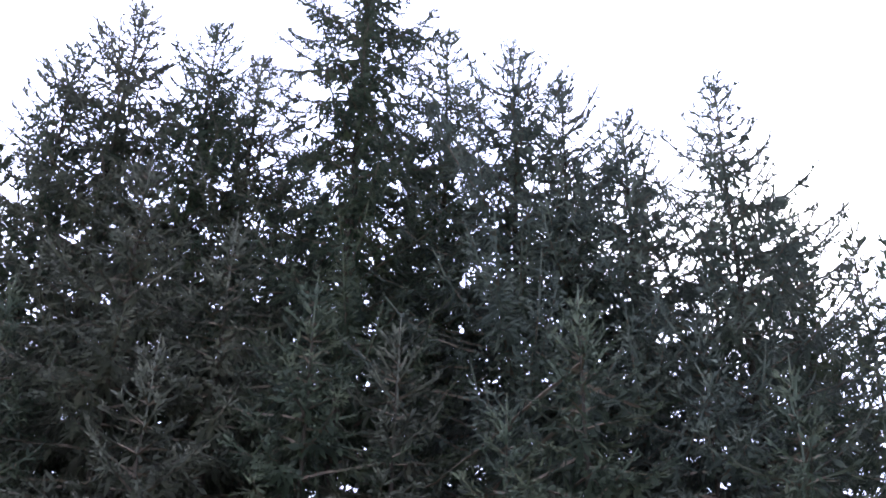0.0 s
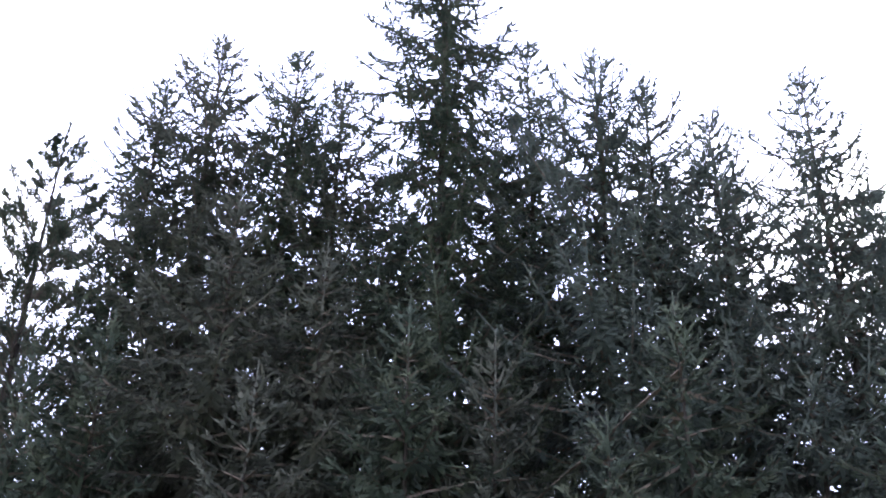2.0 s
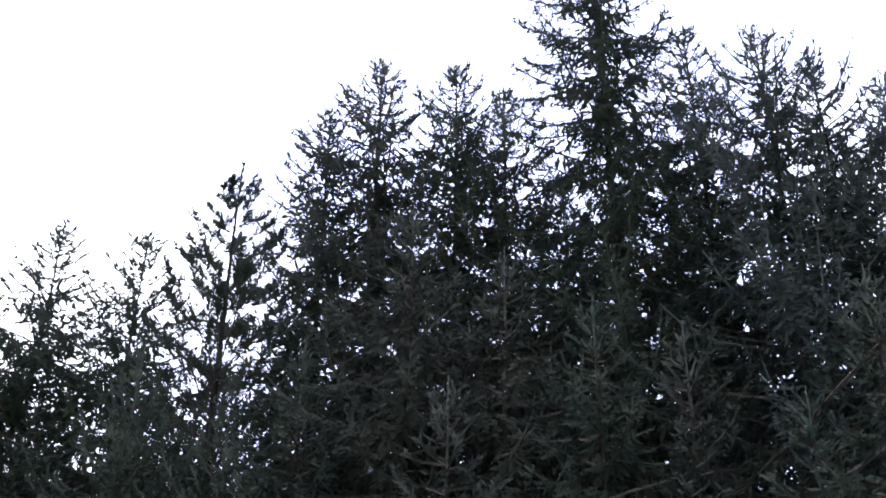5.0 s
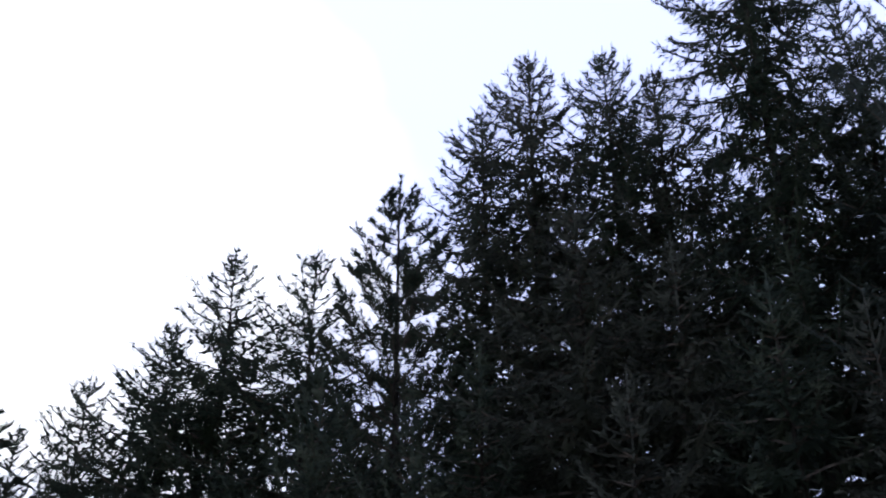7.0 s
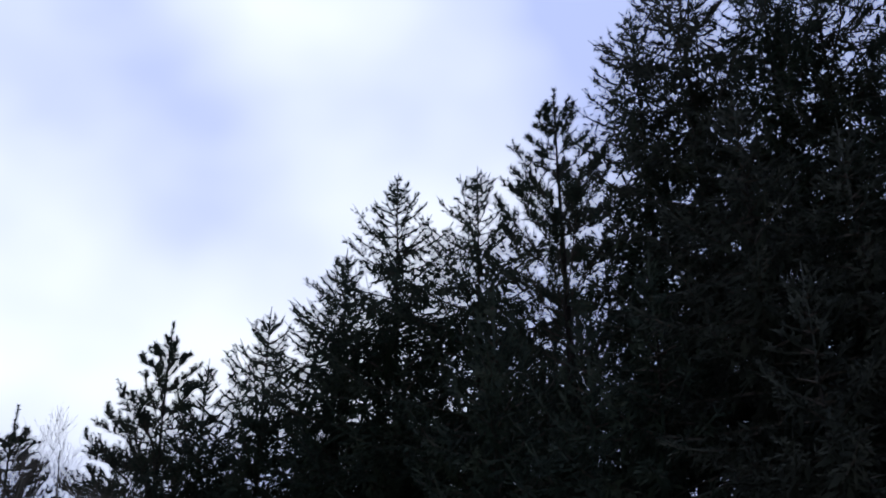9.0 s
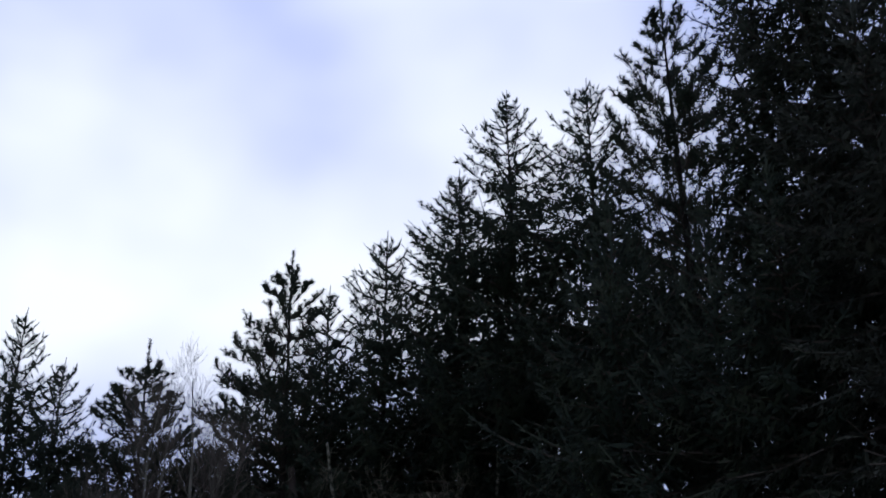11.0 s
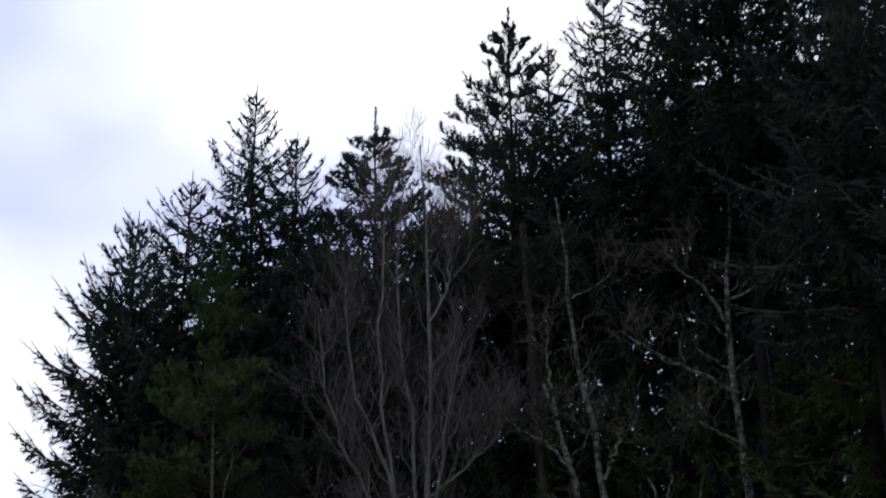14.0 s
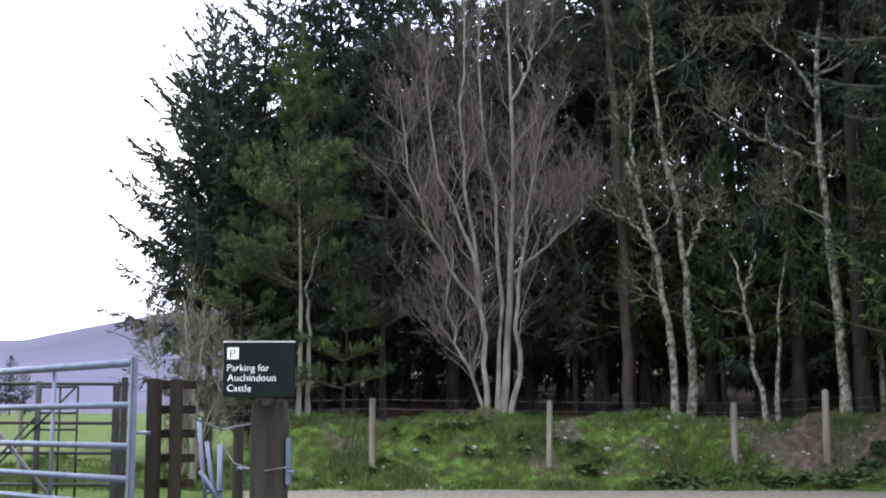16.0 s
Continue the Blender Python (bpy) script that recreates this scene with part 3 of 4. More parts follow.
spruce(52.6, 18.6, 44.6, 1.0, 2.6, 8, 17, "narrow dark spruce close behind the tallest one")
spruce(41.6, 19.5, 42.8, 1.7, 2.6, 8, 18, "dark spruce with a thin open top", "brown", fine=0.8, cap=0.44)
spruce(38.8, 19.2, 43.9, 1.6, 2.6, 8, 19, "dark spruce with open gaps in its crown", fine=0.85, cap=0.44)
spruce(34.3, 19.3, 44.0, 1.9, 2.8, 8, 20, "dark spruce hung with brown cones", "brown", cap=0.44)
spruce(31.4, 19.8, 41.7, 1.25, 2.8, 8, 21, "dark spruce at the shoulder of the group", "deep", fine=0.85, cap=0.44)
spruce(22.3, 22.2, 35.3, 2.3, 2.4, 8, 22, "dark spruce with a forked open top", cap=0.44)
spruce(18.0, 23.2, 35.0, 2.3, 2.6, 8, 23, "dark spruce with an upright bushy top", cap=0.44)
spruce(15.4, 23.8, 31.6, 2.2, 2.6, 7, 24, "dark spruce lower than its neighbours", cap=0.44)
spruce(11.7, 24.6, 28.8, 2.4, 2.4, 6, 25, "dark spruce with loose leaning top shoots", fine=0.9, cap=0.44)
spruce(8.9, 25.2, 26.3, 2.0, 2.4, 6, 26, "dark spruce half hidden between pines", fine=0.9)
spruce(-3.2, 26.2, 22.3, 2.1, 2.2, 4, 27, "dark spruce beside a taller slim one", cap=0.5)
spruce(-5.2, 26.0, 24.2, 2.7, 2.8, 3, 28, "slim dark spruce with a long leader", whorl=6, cap=0.36)
spruce(-8.0, 25.4, 20.3, 2.5, 2.2, 2, 29, "dark spruce near the wood's corner", whorl=6, cap=0.5)
spruce(-10.3, 24.6, 18.3, 1.6, 3.6, 3.0, 30, "dark spruce at the wood's corner with long upswept limbs", "deep", rise=0.7, droop=0.2, cap=0.5, whorl=7, gap=0.36, fine=1.5, long_limbs=((2.4, -95, 1.6, 0.1), (3.2, -100, 1.75, 0.15), (3.9, -95, 1.95, 0.22), (4.6, -105, 1.9, 0.28), (5.4, -90, 1.7, 0.32), (6.2, -100, 1.35, 0.38), (6.9, -85, 1.0, 0.42)))

spruce(59.4, 17.2, 42.4, 1.4, 2.8, 7, 31, "dark spruce with a spiky top close to its neighbour", "blue")
spruce(2.9, 27.6, 19.6, 1.9, 2.6, 5, 32, "dark spruce seen between the pines")
spruce(-1.6, 27.4, 19.4, 1.9, 2.8, 3, 33, "dark spruce filling the gap behind the bare tree")
spruce(5.2, 27.0, 22.2, 1.9, 2.8, 5, 34, "dark spruce close behind the bushy pine")

spruce(1.1, 26.6, 17.2, 1.9, 2.4, 2.5, 35, "dark spruce close behind the bare tree", fine=0.8)
spruce(-3.9, 25.2, 16.6, 1.8, 2.4, 1.5, 36, "dark blue-green spruce beside the young pine", "blue", fine=0.8)
spruce(8.0, 26.8, 22.5, 1.9, 2.4, 5, 37, "dark spruce filling the row behind the pine", fine=0.8)

# pines
pine(26.7, 21.0, 38.7, 1.8, 3.2, 7, 41, "open-crowned pine with rising tufted limbs", "deep", dense=2.0, needle=0.115, brush=0.38, steep=1.25, gap=0.46, cap=0.34)
pine(7.0, 24.6, 27.9, 2.6, 3.2, 6, 42, "dark bushy pine with a pointed top", "deep", dense=2.0, steep=0.6, gap=0.42)
pine(0.5, 25.0, 23.6, 2.4, 3.0, 4, 43, "dense dark pine with upright candles", "deep", dense=1.4, gap=0.28, whorl=7, steep=0.6)
pine(-6.4, 22.6, 17.6, 1.7, 3.4, 2.2, 44, "fresh green young pine with a thin pale stem", "fresh", bark=BARK_GREY, girth=0.004, dense=2.0, steep=0.55, gap=0.34, whorl=6)
pine(-2.6, 23.2, 14.2, 1.8, 3.0, 1.2, 45, "dark green pine at the bank's edge", "deep", dense=1.6, steep=0.45)
pine(-9.0, 22.8, 9.4, 1.6, 2.2, 0.3, 46, "low bushy green pine at the bank's end", "fresh", dense=1.6, steep=0.5)

# front row
spruce(59.8, 14.6, 32.8, 2.4, 3.0, 5, 51, "nearer grey-green spruce with long sloping limbs", "deep", long_limbs=((8.9, -22, 2.7, -0.72), (8.3, -8, 2.8, -0.68), (7.6, -36, 2.6, -0.6), (8.6, 100, 2.2, 0.1)))
spruce(70.0, 14.5, 29.0, 2.6, 3.0, 4, 52, "nearer grey-green spruce in front of the row", "deep")
spruce(56.0, 14.8, 28.0, 2.4, 3.0, 4, 53, "nearer dark spruce in front of the row", "deep")
spruce(50.5, 15.6, 31.5, 2.4, 3.0, 5, 54, "nearer brownish spruce in front of the tallest", "brown")
spruce(46.0, 15.4, 33.0, 2.2, 3.2, 5, 55, "nearer dark spruce under the tallest", "deep")
spruce(41.4, 16.4, 35.4, 1.9, 3.2, 5, 56, "nearer spruce with drooping greyish sprays", "brown")
spruce(36.4, 16.8, 37.4, 2.2, 3.0, 5, 57, "nearer spruce with pale drooping sprays", "brown")
spruce(38.4, 15.4, 29.6, 2.1, 2.8, 4, 58, "nearer low spruce with pale sprays", "brown")
spruce(31.0, 17.2, 31.0, 2.3, 2.8, 5, 59, "nearer green spruce with drooping limbs", "deep")
spruce(27.6, 18.0, 28.5, 2.3, 2.8, 5, 60, "nearer dark spruce under the pine", "deep")
spruce(23.0, 18.6, 30.0, 2.2, 2.8, 5, 61, "nearer green spruce below the open pine", "deep")
spruce(18.8, 25.6, 28.5, 2.3, 2.8, 2, 62, "dark spruce inside the wood's edge", "blue", fine=0.6)
spruce(13.8, 25.4, 25.5, 2.3, 2.8, 1.0, 63, "dark spruce behind the birches", "blue", fine=0.6)
spruce(9.0, 25.6, 20.0, 2.4, 2.8, 1.0, 64, "dark green spruce behind the birches", "blue", fine=0.6)
spruce(3.8, 25.6, 19.5, 2.4, 2.8, 1.0, 65, "dark spruce behind the bare tree", "blue", fine=0.6)
spruce(16.8, 25.8, 19.0, 2.4, 2.8, 1.0, 66, "dark green spruce at the bank", "blue", fine=0.6)
spruce(22.2, 22.4, 19.5, 2.4, 2.8, 1.0, 67, "dark green spruce beyond the birches", "fresh")


spruce(43.7, 16.9, 31.0, 1.8, 2.6, 5, 77, "nearer dark spruce between two browner ones", "deep")
spruce(66.0, 15.8, 31.5, 1.9, 2.8, 5, 78, "nearer blue-green spruce under the slender one", "blue")
spruce(50.6, 20.6, 40.2, 2.0, 2.6, 8, 79, "dark spruce close behind the tallest", "deep", fine=0.7)
spruce(44.8, 20.8, 38.6, 1.9, 2.6, 8, 80, "dark spruce in the second row", "deep", fine=0.7)

# understorey on the bank's crest
spruce(5.8, 24.0, 11.0, 1.7, 2.2, 1.3, 71, "low olive-green spruce behind the bare tree", "brown", fine=0.7)
spruce(8.4, 24.3, 13.0, 1.7, 2.4, 1.6, 72, "low green spruce between birches and wood", "fresh", fine=0.7)
spruce(12.3, 24.0, 12.0, 1.7, 2.2, 1.4, 73, "low green spruce behind the saplings", "fresh", fine=0.7)
spruce(15.4, 24.2, 13.5, 1.8, 2.4, 1.6, 74, "low shaded spruce behind the stout birch", "fresh", fine=0.7)
spruce(18.9, 24.0, 12.5, 1.8, 2.4, 1.3, 75, "low green spruce beyond the birches", "fresh", fine=0.7)
pine(-4.4, 22.9, 7.2, 1.3, 1.6, 0.3, 76, "bushy young green pine by the fence", "fresh", dense=1.4, steep=0.5)

# deeper rows of the plantation, built once in three forms and set out again
def deep_row():
    forms = []
    for seed in (81, 82, 83):
        tree = tagged(new("spruce_tree"), "shaded plantation spruce standing inside the wood", "tree", "plantation trees inside the wood")
        limbs, crown = spruce_pieces(13.0, 2.5, 3.0, 0.3, seed, 99.0, gap=0.5, fine=0.42, full=0.9)
        child("trunk", trunk_mesh(13.0, 0.15, seed), tree)
        tagged(child("branchwork", mesh_of("branchwork", *limbs, BARK_TWIG), tree), kind="stuff")
        child("crown", mesh_of("crown", *crown[:2], NEEDLES["deep"], normals=crown[2]), tree)
        forms.append(tree)
    rng = random.Random(5)
    used = set()
    for row, (d, step) in enumerate(((27.5, 3.4), (30.5, 3.4))):
        az = -8.2 - row * 0.3
        while az < 31:
            x, y, z = at(az, d + rng.uniform(-0.8, 0.8))
            k = rng.randrange(3)
            top = np.interp(az, [-9, -5, 2, 10, 18, 24, 31], [15.5, 19, 20, 24, 29, 31, 33])
            size = (EYE + d * math.tan(radians(float(top) * rng.uniform(0.86, 0.99))) - z) / 13.0
            m = pose(x, y, z - 0.05, 0, 0, rng.uniform(0, 360))
            ob = forms[k] if k not in used else copy_thing(forms[k], m)
            used.add(k)
            ob.matrix_basis = m
            ob.scale = (1.0, 1.0, size)
            az += step * rng.uniform(0.85, 1.15)
    az = 33.0
    while az < 76:
        d = 22.5 + rng.uniform(-0.6, 0.6)
        x, y, z = at(az, d)
        size = (EYE + d * math.tan(radians(rng.uniform(33.5, 38.0))) - z) / 13.0
        ob = copy_thing(forms[rng.randrange(3)], pose(x, y, z - 0.05, 0, 0, rng.uniform(0, 360)))
        ob.scale = (1.0, 1.0, size)
        az += rng.uniform(3.0, 3.9)


deep_row()


# ---- bare broadleaved trees on the bank ----
def curve_through(points, k, rng, wobble=0.03):
    p = np.array(points, dtype=float)
    t = np.concatenate([[0], np.cumsum(np.linalg.norm(np.diff(p, axis=0), axis=1))])
    u = np.linspace(0, t[-1], k)
    q = np.stack([np.interp(u, t, p[:, c]) for c in range(3)], 1)
    for _ in range(2):
        q[1:-1] = 0.25 * q[:-2] + 0.5 * q[1:-1] + 0.25 * q[2:]
    q[1:-1] += rng.normal(0, wobble, (k - 2, 3)) * np.array([1, 1, 0.3])
    return q


def sprout(paths, radii, per, length, spread, lift, rng, k=5, start=0.35, thin=0.55, crook=0.05):
    """Side limbs from limbs: paths (n, k, 3) in, paths and radii out."""
    n, kk, _ = paths.shape
    i = np.repeat(np.arange(n), per)
    t = rng.uniform(start, 0.98, len(i))
    f = t * (kk - 1)
    a = np.minimum(f.astype(int), kk - 2)
    w = (f - a)[:, None]
    p = paths[i, a] * (1 - w) + paths[i, a + 1] * w
    tan = unit(paths[i, a + 1] - paths[i, a])
    r = radii[i, a] * thin
    out = unit(np.cross(tan, rng.normal(size=tan.shape)))
    d = unit(tan * (1 - spread) + out * spread + np.array([0, 0, lift]))
    L = (length * rng.uniform(0.45, 1.1, len(i)) * (1.15 - 0.6 * t))[:, None]
    bend = np.array([0, 0, 1.0]) * rng.uniform(0.0, 0.35, (len(i), 1)) + rng.normal(0, 0.15, (len(i), 3))
    pts, u = [], np.linspace(0, 1, k)
    for v in u:
        pts.append(p + d * L * v + bend * L * v * v + (rng.normal(0, crook, (len(i), 3)) * L * (v > 0)))
    rad = np.maximum(r[:, None] * (1 - 0.75 * u)[None], 0.0028)
    return np.stack(pts, 1), rad


def bare_tree(kind, label, y, stems, bark, twigs, seed, levels, group="bare trees on the bank"):
    """stems: lists of ((x, z) points, radius at the foot, radius at the top, depth offset); levels: settings of each order of side limbs."""
    rng = np.random.default_rng(seed)
    x0 = stems[0][0][0][0]
    z0 = float(ground_z(x0, y)) - 0.12
    tree = tagged(new(kind), label, "tree", group)
    tree.matrix_basis = pose(x0, y, z0)
    all_paths, all_radii = [], []
    for pts, r0, r1, off in stems:
        top = max(z for _, z in pts) - z0
        foot = pts[0][1] - z0
        p3 = [(x - x0, off * (z - z0 - foot) / max(top, 1), max(z - z0, 0.0) if q else (0.0 if foot < 0.6 else foot)) for q, (x, z) in enumerate(pts)]
        path = curve_through(p3, 14, rng)
        t = np.linspace(0, 1, 14)
        rad = r0 + (r1 - r0) * t + (0.25 * r0 * np.exp(-t * 16) if foot < 0.6 else 0)
        rad = rad * (1 + 0.06 * rng.normal(size=14))
        child("stem" if foot < 0.6 else "bough", mesh_of("stem", *tubes(path[None], rad[None], 9, rng), bark, True), tree)
        all_paths.append(path)
        all_radii.append(rad)
    paths, radii = np.stack(all_paths), np.stack(all_radii)
    wood, fine = [], []
    for order, lv in enumerate(levels):
        paths, radii = sprout(paths, radii, rng=rng, **lv)
        (wood if order == 0 else fine).append(tubes(paths, radii, 5 if order == 0 else 3, rng))
    tagged(child("branchwork", mesh_of("branchwork", *joined(wood), bark, True), tree), kind="stuff")
    if fine:
        tagged(child("twigwork", mesh_of("twigwork", *joined(fine), twigs), tree), kind="stuff")
    return tree


bare_tree("bare_tree", "many-stemmed bare grey tree with a haze of reddish twigs", 22.3, [
    ([(1.03, 1.08), (1.19, 3.04), (1.24, 5.44), (1.22, 6.98), (1.05, 10.2)], 0.066, 0.012, 0.3),
    ([(0.76, 1.08), (0.70, 2.46), (0.65, 3.84), (0.16, 4.54), (-0.19, 5.75), (-0.29, 7.2)], 0.051, 0.010, -0.3),
    ([(0.72, 1.08), (0.59, 1.68), (0.16, 2.46), (0.09, 3.1), (0.15, 4.0)], 0.029, 0.010, -0.5),
    ([(0.93, 1.08), (1.04, 2.85), (1.0, 4.44), (0.86, 5.44), (0.6, 7.4), (0.8, 9.7)], 0.044, 0.010, 0.6),
    ([(1.14, 1.08), (1.34, 2.0), (1.30, 3.2), (1.42, 4.6), (1.75, 6.2)], 0.051, 0.010, -0.6),
    ([(1.24, 3.6), (1.94, 4.19), (2.39, 4.54), (2.44, 4.95)], 0.030, 0.010, -0.4),
    ([(1.22, 6.7), (1.52, 7.19), (1.63, 8.6)], 0.030, 0.010, 0.1),
    ([(0.68, 3.3), (0.35, 5.0), (0.30, 6.6), (0.5, 9.6)], 0.034, 0.009, 0.4),
    ([(0.66, 2.9), (-0.25, 4.3), (-0.62, 5.4), (-0.75, 6.6)], 0.030, 0.009, -0.6),
], BARK_GREY, TWIG_RED, 91, [
    dict(per=18, length=1.5, spread=0.5, lift=0.4, start=0.22, thin=0.36),
    dict(per=7, length=0.85, spread=0.5, lift=0.3, start=0.15, thin=0.5),
    dict(per=4, length=0.5, spread=0.45, lift=0.25, start=0.1, thin=0.6, k=4),
])
bare_tree("birch_tree", "slender pale birch leaning towards its neighbour", 22.2, [
    ([(4.06, 0.9), (4.01, 1.97), (3.8, 3.44), (3.53, 4.74), (3.25, 5.6)], 0.077, 0.036, 0.2),
    ([(3.7, 4.0), (3.3, 4.5), (2.7, 4.75), (2.3, 5.3)], 0.029, 0.011, -0.3),
    ([(3.45, 5.0), (3.3, 6.0), (3.35, 7.0)], 0.029, 0.011, 0.3),
], BARK_BIRCH, TWIG_GREY, 92, [dict(per=10, length=1.0, spread=0.65, lift=0.12, thin=0.32, start=0.4), dict(per=6, length=0.6, spread=0.6, lift=0.05, thin=0.5), dict(per=2, length=0.35, spread=0.55, lift=0.05, thin=0.6, k=4)])
bare_tree("birch_tree", "tall pale birch with flaking bark and a crooked top", 22.4, [
    ([(4.28, 0.88), (4.33, 1.97), (4.28, 3.64), (4.14, 5.04), (3.77, 6.57), (3.81, 7.19), (3.61, 9.2)], 0.082, 0.023, 0.2),
    ([(3.82, 7.19), (4.24, 7.39), (4.6, 7.75), (4.8, 8.2)], 0.025, 0.011, -0.2),
    ([(4.27, 3.9), (4.5, 4.45), (4.66, 4.8)], 0.038, 0.027, -0.2),
    ([(4.2, 4.6), (3.8, 4.9), (3.6, 5.1)], 0.021, 0.011, -0.4),
], BARK_BIRCH, TWIG_GREY, 93, [dict(per=10, length=1.0, spread=0.65, lift=0.12, thin=0.3, start=0.4), dict(per=6, length=0.6, spread=0.6, lift=0.05, thin=0.5), dict(per=2, length=0.35, spread=0.55, lift=0.05, thin=0.6, k=4)])
bare_tree("birch_tree", "stout lichened birch with long side boughs", 22.0, [
    ([(6.84, 0.6), (6.81, 2.46), (6.74, 4.14), (6.6, 5.85), (6.54, 6.77), (6.61, 7.29), (6.81, 9.2)], 0.099, 0.027, 0.2),
    ([(6.64, 5.39), (6.15, 5.65), (5.56, 5.87), (4.57, 6.47)], 0.042, 0.013, -0.4),
    ([(6.66, 4.5), (6.11, 4.74), (5.7, 4.98)], 0.029, 0.011, -0.5),
    ([(6.5, 6.7), (6.11, 7.4), (5.7, 7.6), (5.5, 8.1)], 0.038, 0.013, -0.2),
    ([(6.61, 7.1), (7.22, 7.39), (7.8, 7.95)], 0.034, 0.013, 0.2),
    ([(6.7, 4.2), (7.3, 4.3), (7.9, 4.25)], 0.025, 0.011, -0.2),
], BARK_BIRCH, TWIG_GREY, 94, [dict(per=10, length=1.1, spread=0.65, lift=0.12, thin=0.32, start=0.4), dict(per=7, length=0.65, spread=0.6, lift=0.05, thin=0.5), dict(per=2, length=0.38, spread=0.55, lift=0.05, thin=0.6, k=4)])
bare_tree("birch_sapling", "thin broken birch sapling on the bank", 22.3, [
    ([(5.59, 0.95), (5.39, 2.26), (5.23, 3.44), (5.05, 3.95)], 0.055, 0.023, 0.1),
    ([(5.24, 3.3), (5.4, 3.75), (5.42, 4.2)], 0.021, 0.011, 0.1)],
    BARK_BIRCH, TWIG_GREY, 95, [dict(per=4, length=0.6, spread=0.7, lift=0.1, thin=0.4, start=0.6)])
bare_tree("birch_sapling", "thin straight birch sapling on the bank", 22.3, [
    ([(5.8, 0.95), (5.82, 2.46), (5.81, 3.2), (6.05, 4.0)], 0.050, 0.013, 0.1)],
    BARK_BIRCH, TWIG_GREY, 96, [dict(per=5, length=0.5, spread=0.7, lift=0.1, thin=0.4, start=0.6)])
bare_tree("birch_sapling", "tall thin birch pole at the wood's edge", 22.2, [
    ([(7.55, 0.9), (7.5, 2.85), (7.35, 5.0), (7.2, 7.4)], 0.046, 0.013, 0.1)],
    BARK_BIRCH, TWIG_GREY, 99, [dict(per=6, length=0.5, spread=0.7, lift=0.1, thin=0.4, start=0.5)])
bare_tree("birch_sapling", "crooked thin sapling beside the sign", 22.6, [
    ([(-2.37, 1.05), (-2.30, 1.97), (-2.42, 3.2), (-2.2, 4.4)], 0.050, 0.013, 0.1)],
    BARK_GREY, TWIG_GREY, 97, [dict(per=6, length=0.7, spread=0.7, lift=0.1, thin=0.4, start=0.4)])
bare_tree("dead_pine", "bare brown pine trunk with a broken top", 22.9, [
    ([(3.30, 1.05), (3.24, 3.5), (3.14, 6.1), (3.02, 8.8)], 0.095, 0.068, 0.1)],
    material("brown_pine_bark", [(0.3, 0.0284, 0.0225, 0.0193), (0.55, 0.0535, 0.0434, 0.0387), (0.8, 0.0784, 0.0694, 0.0619)], rough=0.95, scale=8, stretch=(1, 1, 0.25), bump=0.6, bump_scale=30),
    TWIG_GREY, 98, [dict(per=16, length=1.1, spread=0.85, lift=-0.05, thin=0.16, start=0.2), dict(per=4, length=0.5, spread=0.6, lift=-0.05, thin=0.5)])


bare_tree("bare_shrub", "low leafless shrub of fine beige twigs at the field's corner", 21.2, [
    ([(-4.45, 0.3), (-4.55, 1.2), (-4.75, 2.2), (-4.8, 3.0)], 0.026, 0.008, -0.3),
    ([(-4.35, 0.3), (-4.3, 1.1), (-4.25, 2.0), (-4.35, 3.1)], 0.028, 0.008, 0.3),
    ([(-4.25, 0.3), (-4.1, 1.0), (-4.0, 1.9), (-3.85, 2.7)], 0.026, 0.008, -0.2),
    ([(-4.2, 0.3), (-3.9, 0.9), (-3.7, 1.6), (-3.65, 2.2)], 0.022, 0.008, 0.3),
], BARK_GREY, TWIG_GREY, 90, [
    dict(per=12, length=0.9, spread=0.5, lift=0.3, start=0.12, thin=0.5),
    dict(per=8, length=0.5, spread=0.5, lift=0.25, start=0.1, thin=0.6, k=4),
    dict(per=4, length=0.3, spread=0.5, lift=0.2, start=0.1, thin=0.7, k=3),
])


# ---- fence along the bank ----
TIMBER = material("weathered_timber", [(0.3, 0.0139, 0.0123, 0.0095), (0.55, 0.0333, 0.0304, 0.0240), (0.8, 0.0527, 0.0489, 0.0407)], rough=0.9, scale=9, stretch=(1, 1, 0.12), bump=0.6, bump_scale=45)
FENCE_TIMBER = material("silvered_fence_timber", [(0.3, 0.0810, 0.0720, 0.0585), (0.55, 0.1710, 0.1575, 0.1260), (0.8, 0.2700, 0.2520, 0.2160)], rough=0.9, scale=9, stretch=(1, 1, 0.12), bump=0.6, bump_scale=45)
TIMBER_BROWN = material("stained_brown_timber", [(0.3, 0.0109, 0.0086, 0.0070), (0.6, 0.0234, 0.0190, 0.0154), (0.8, 0.0374, 0.0316, 0.0264)], rough=0.85, scale=9, stretch=(1, 1, 0.2), bump=0.4, bump_scale=45)
GALVANISED = material("galvanised_steel", [(0.3, 0.0824, 0.1047, 0.1496), (0.55, 0.1082, 0.1338, 0.1830), (0.8, 0.1338, 0.1610, 0.2138)], rough=0.33, metal=0.55, scale=10, bump=0.15, bump_scale=60)
IRON = material("dark_painted_iron", [(0.3, 0.0100, 0.0090, 0.0090), (0.7, 0.0250, 0.0225, 0.0225)], rough=0.6, metal=0.3, scale=12, bump=0.3, bump_scale=60)
WIRE = material("old_fence_wire", [(0.3, 0.096, 0.096, 0.102), (0.7, 0.18, 0.18, 0.192)], rough=0.5, metal=0.7, scale=20, bump=0)


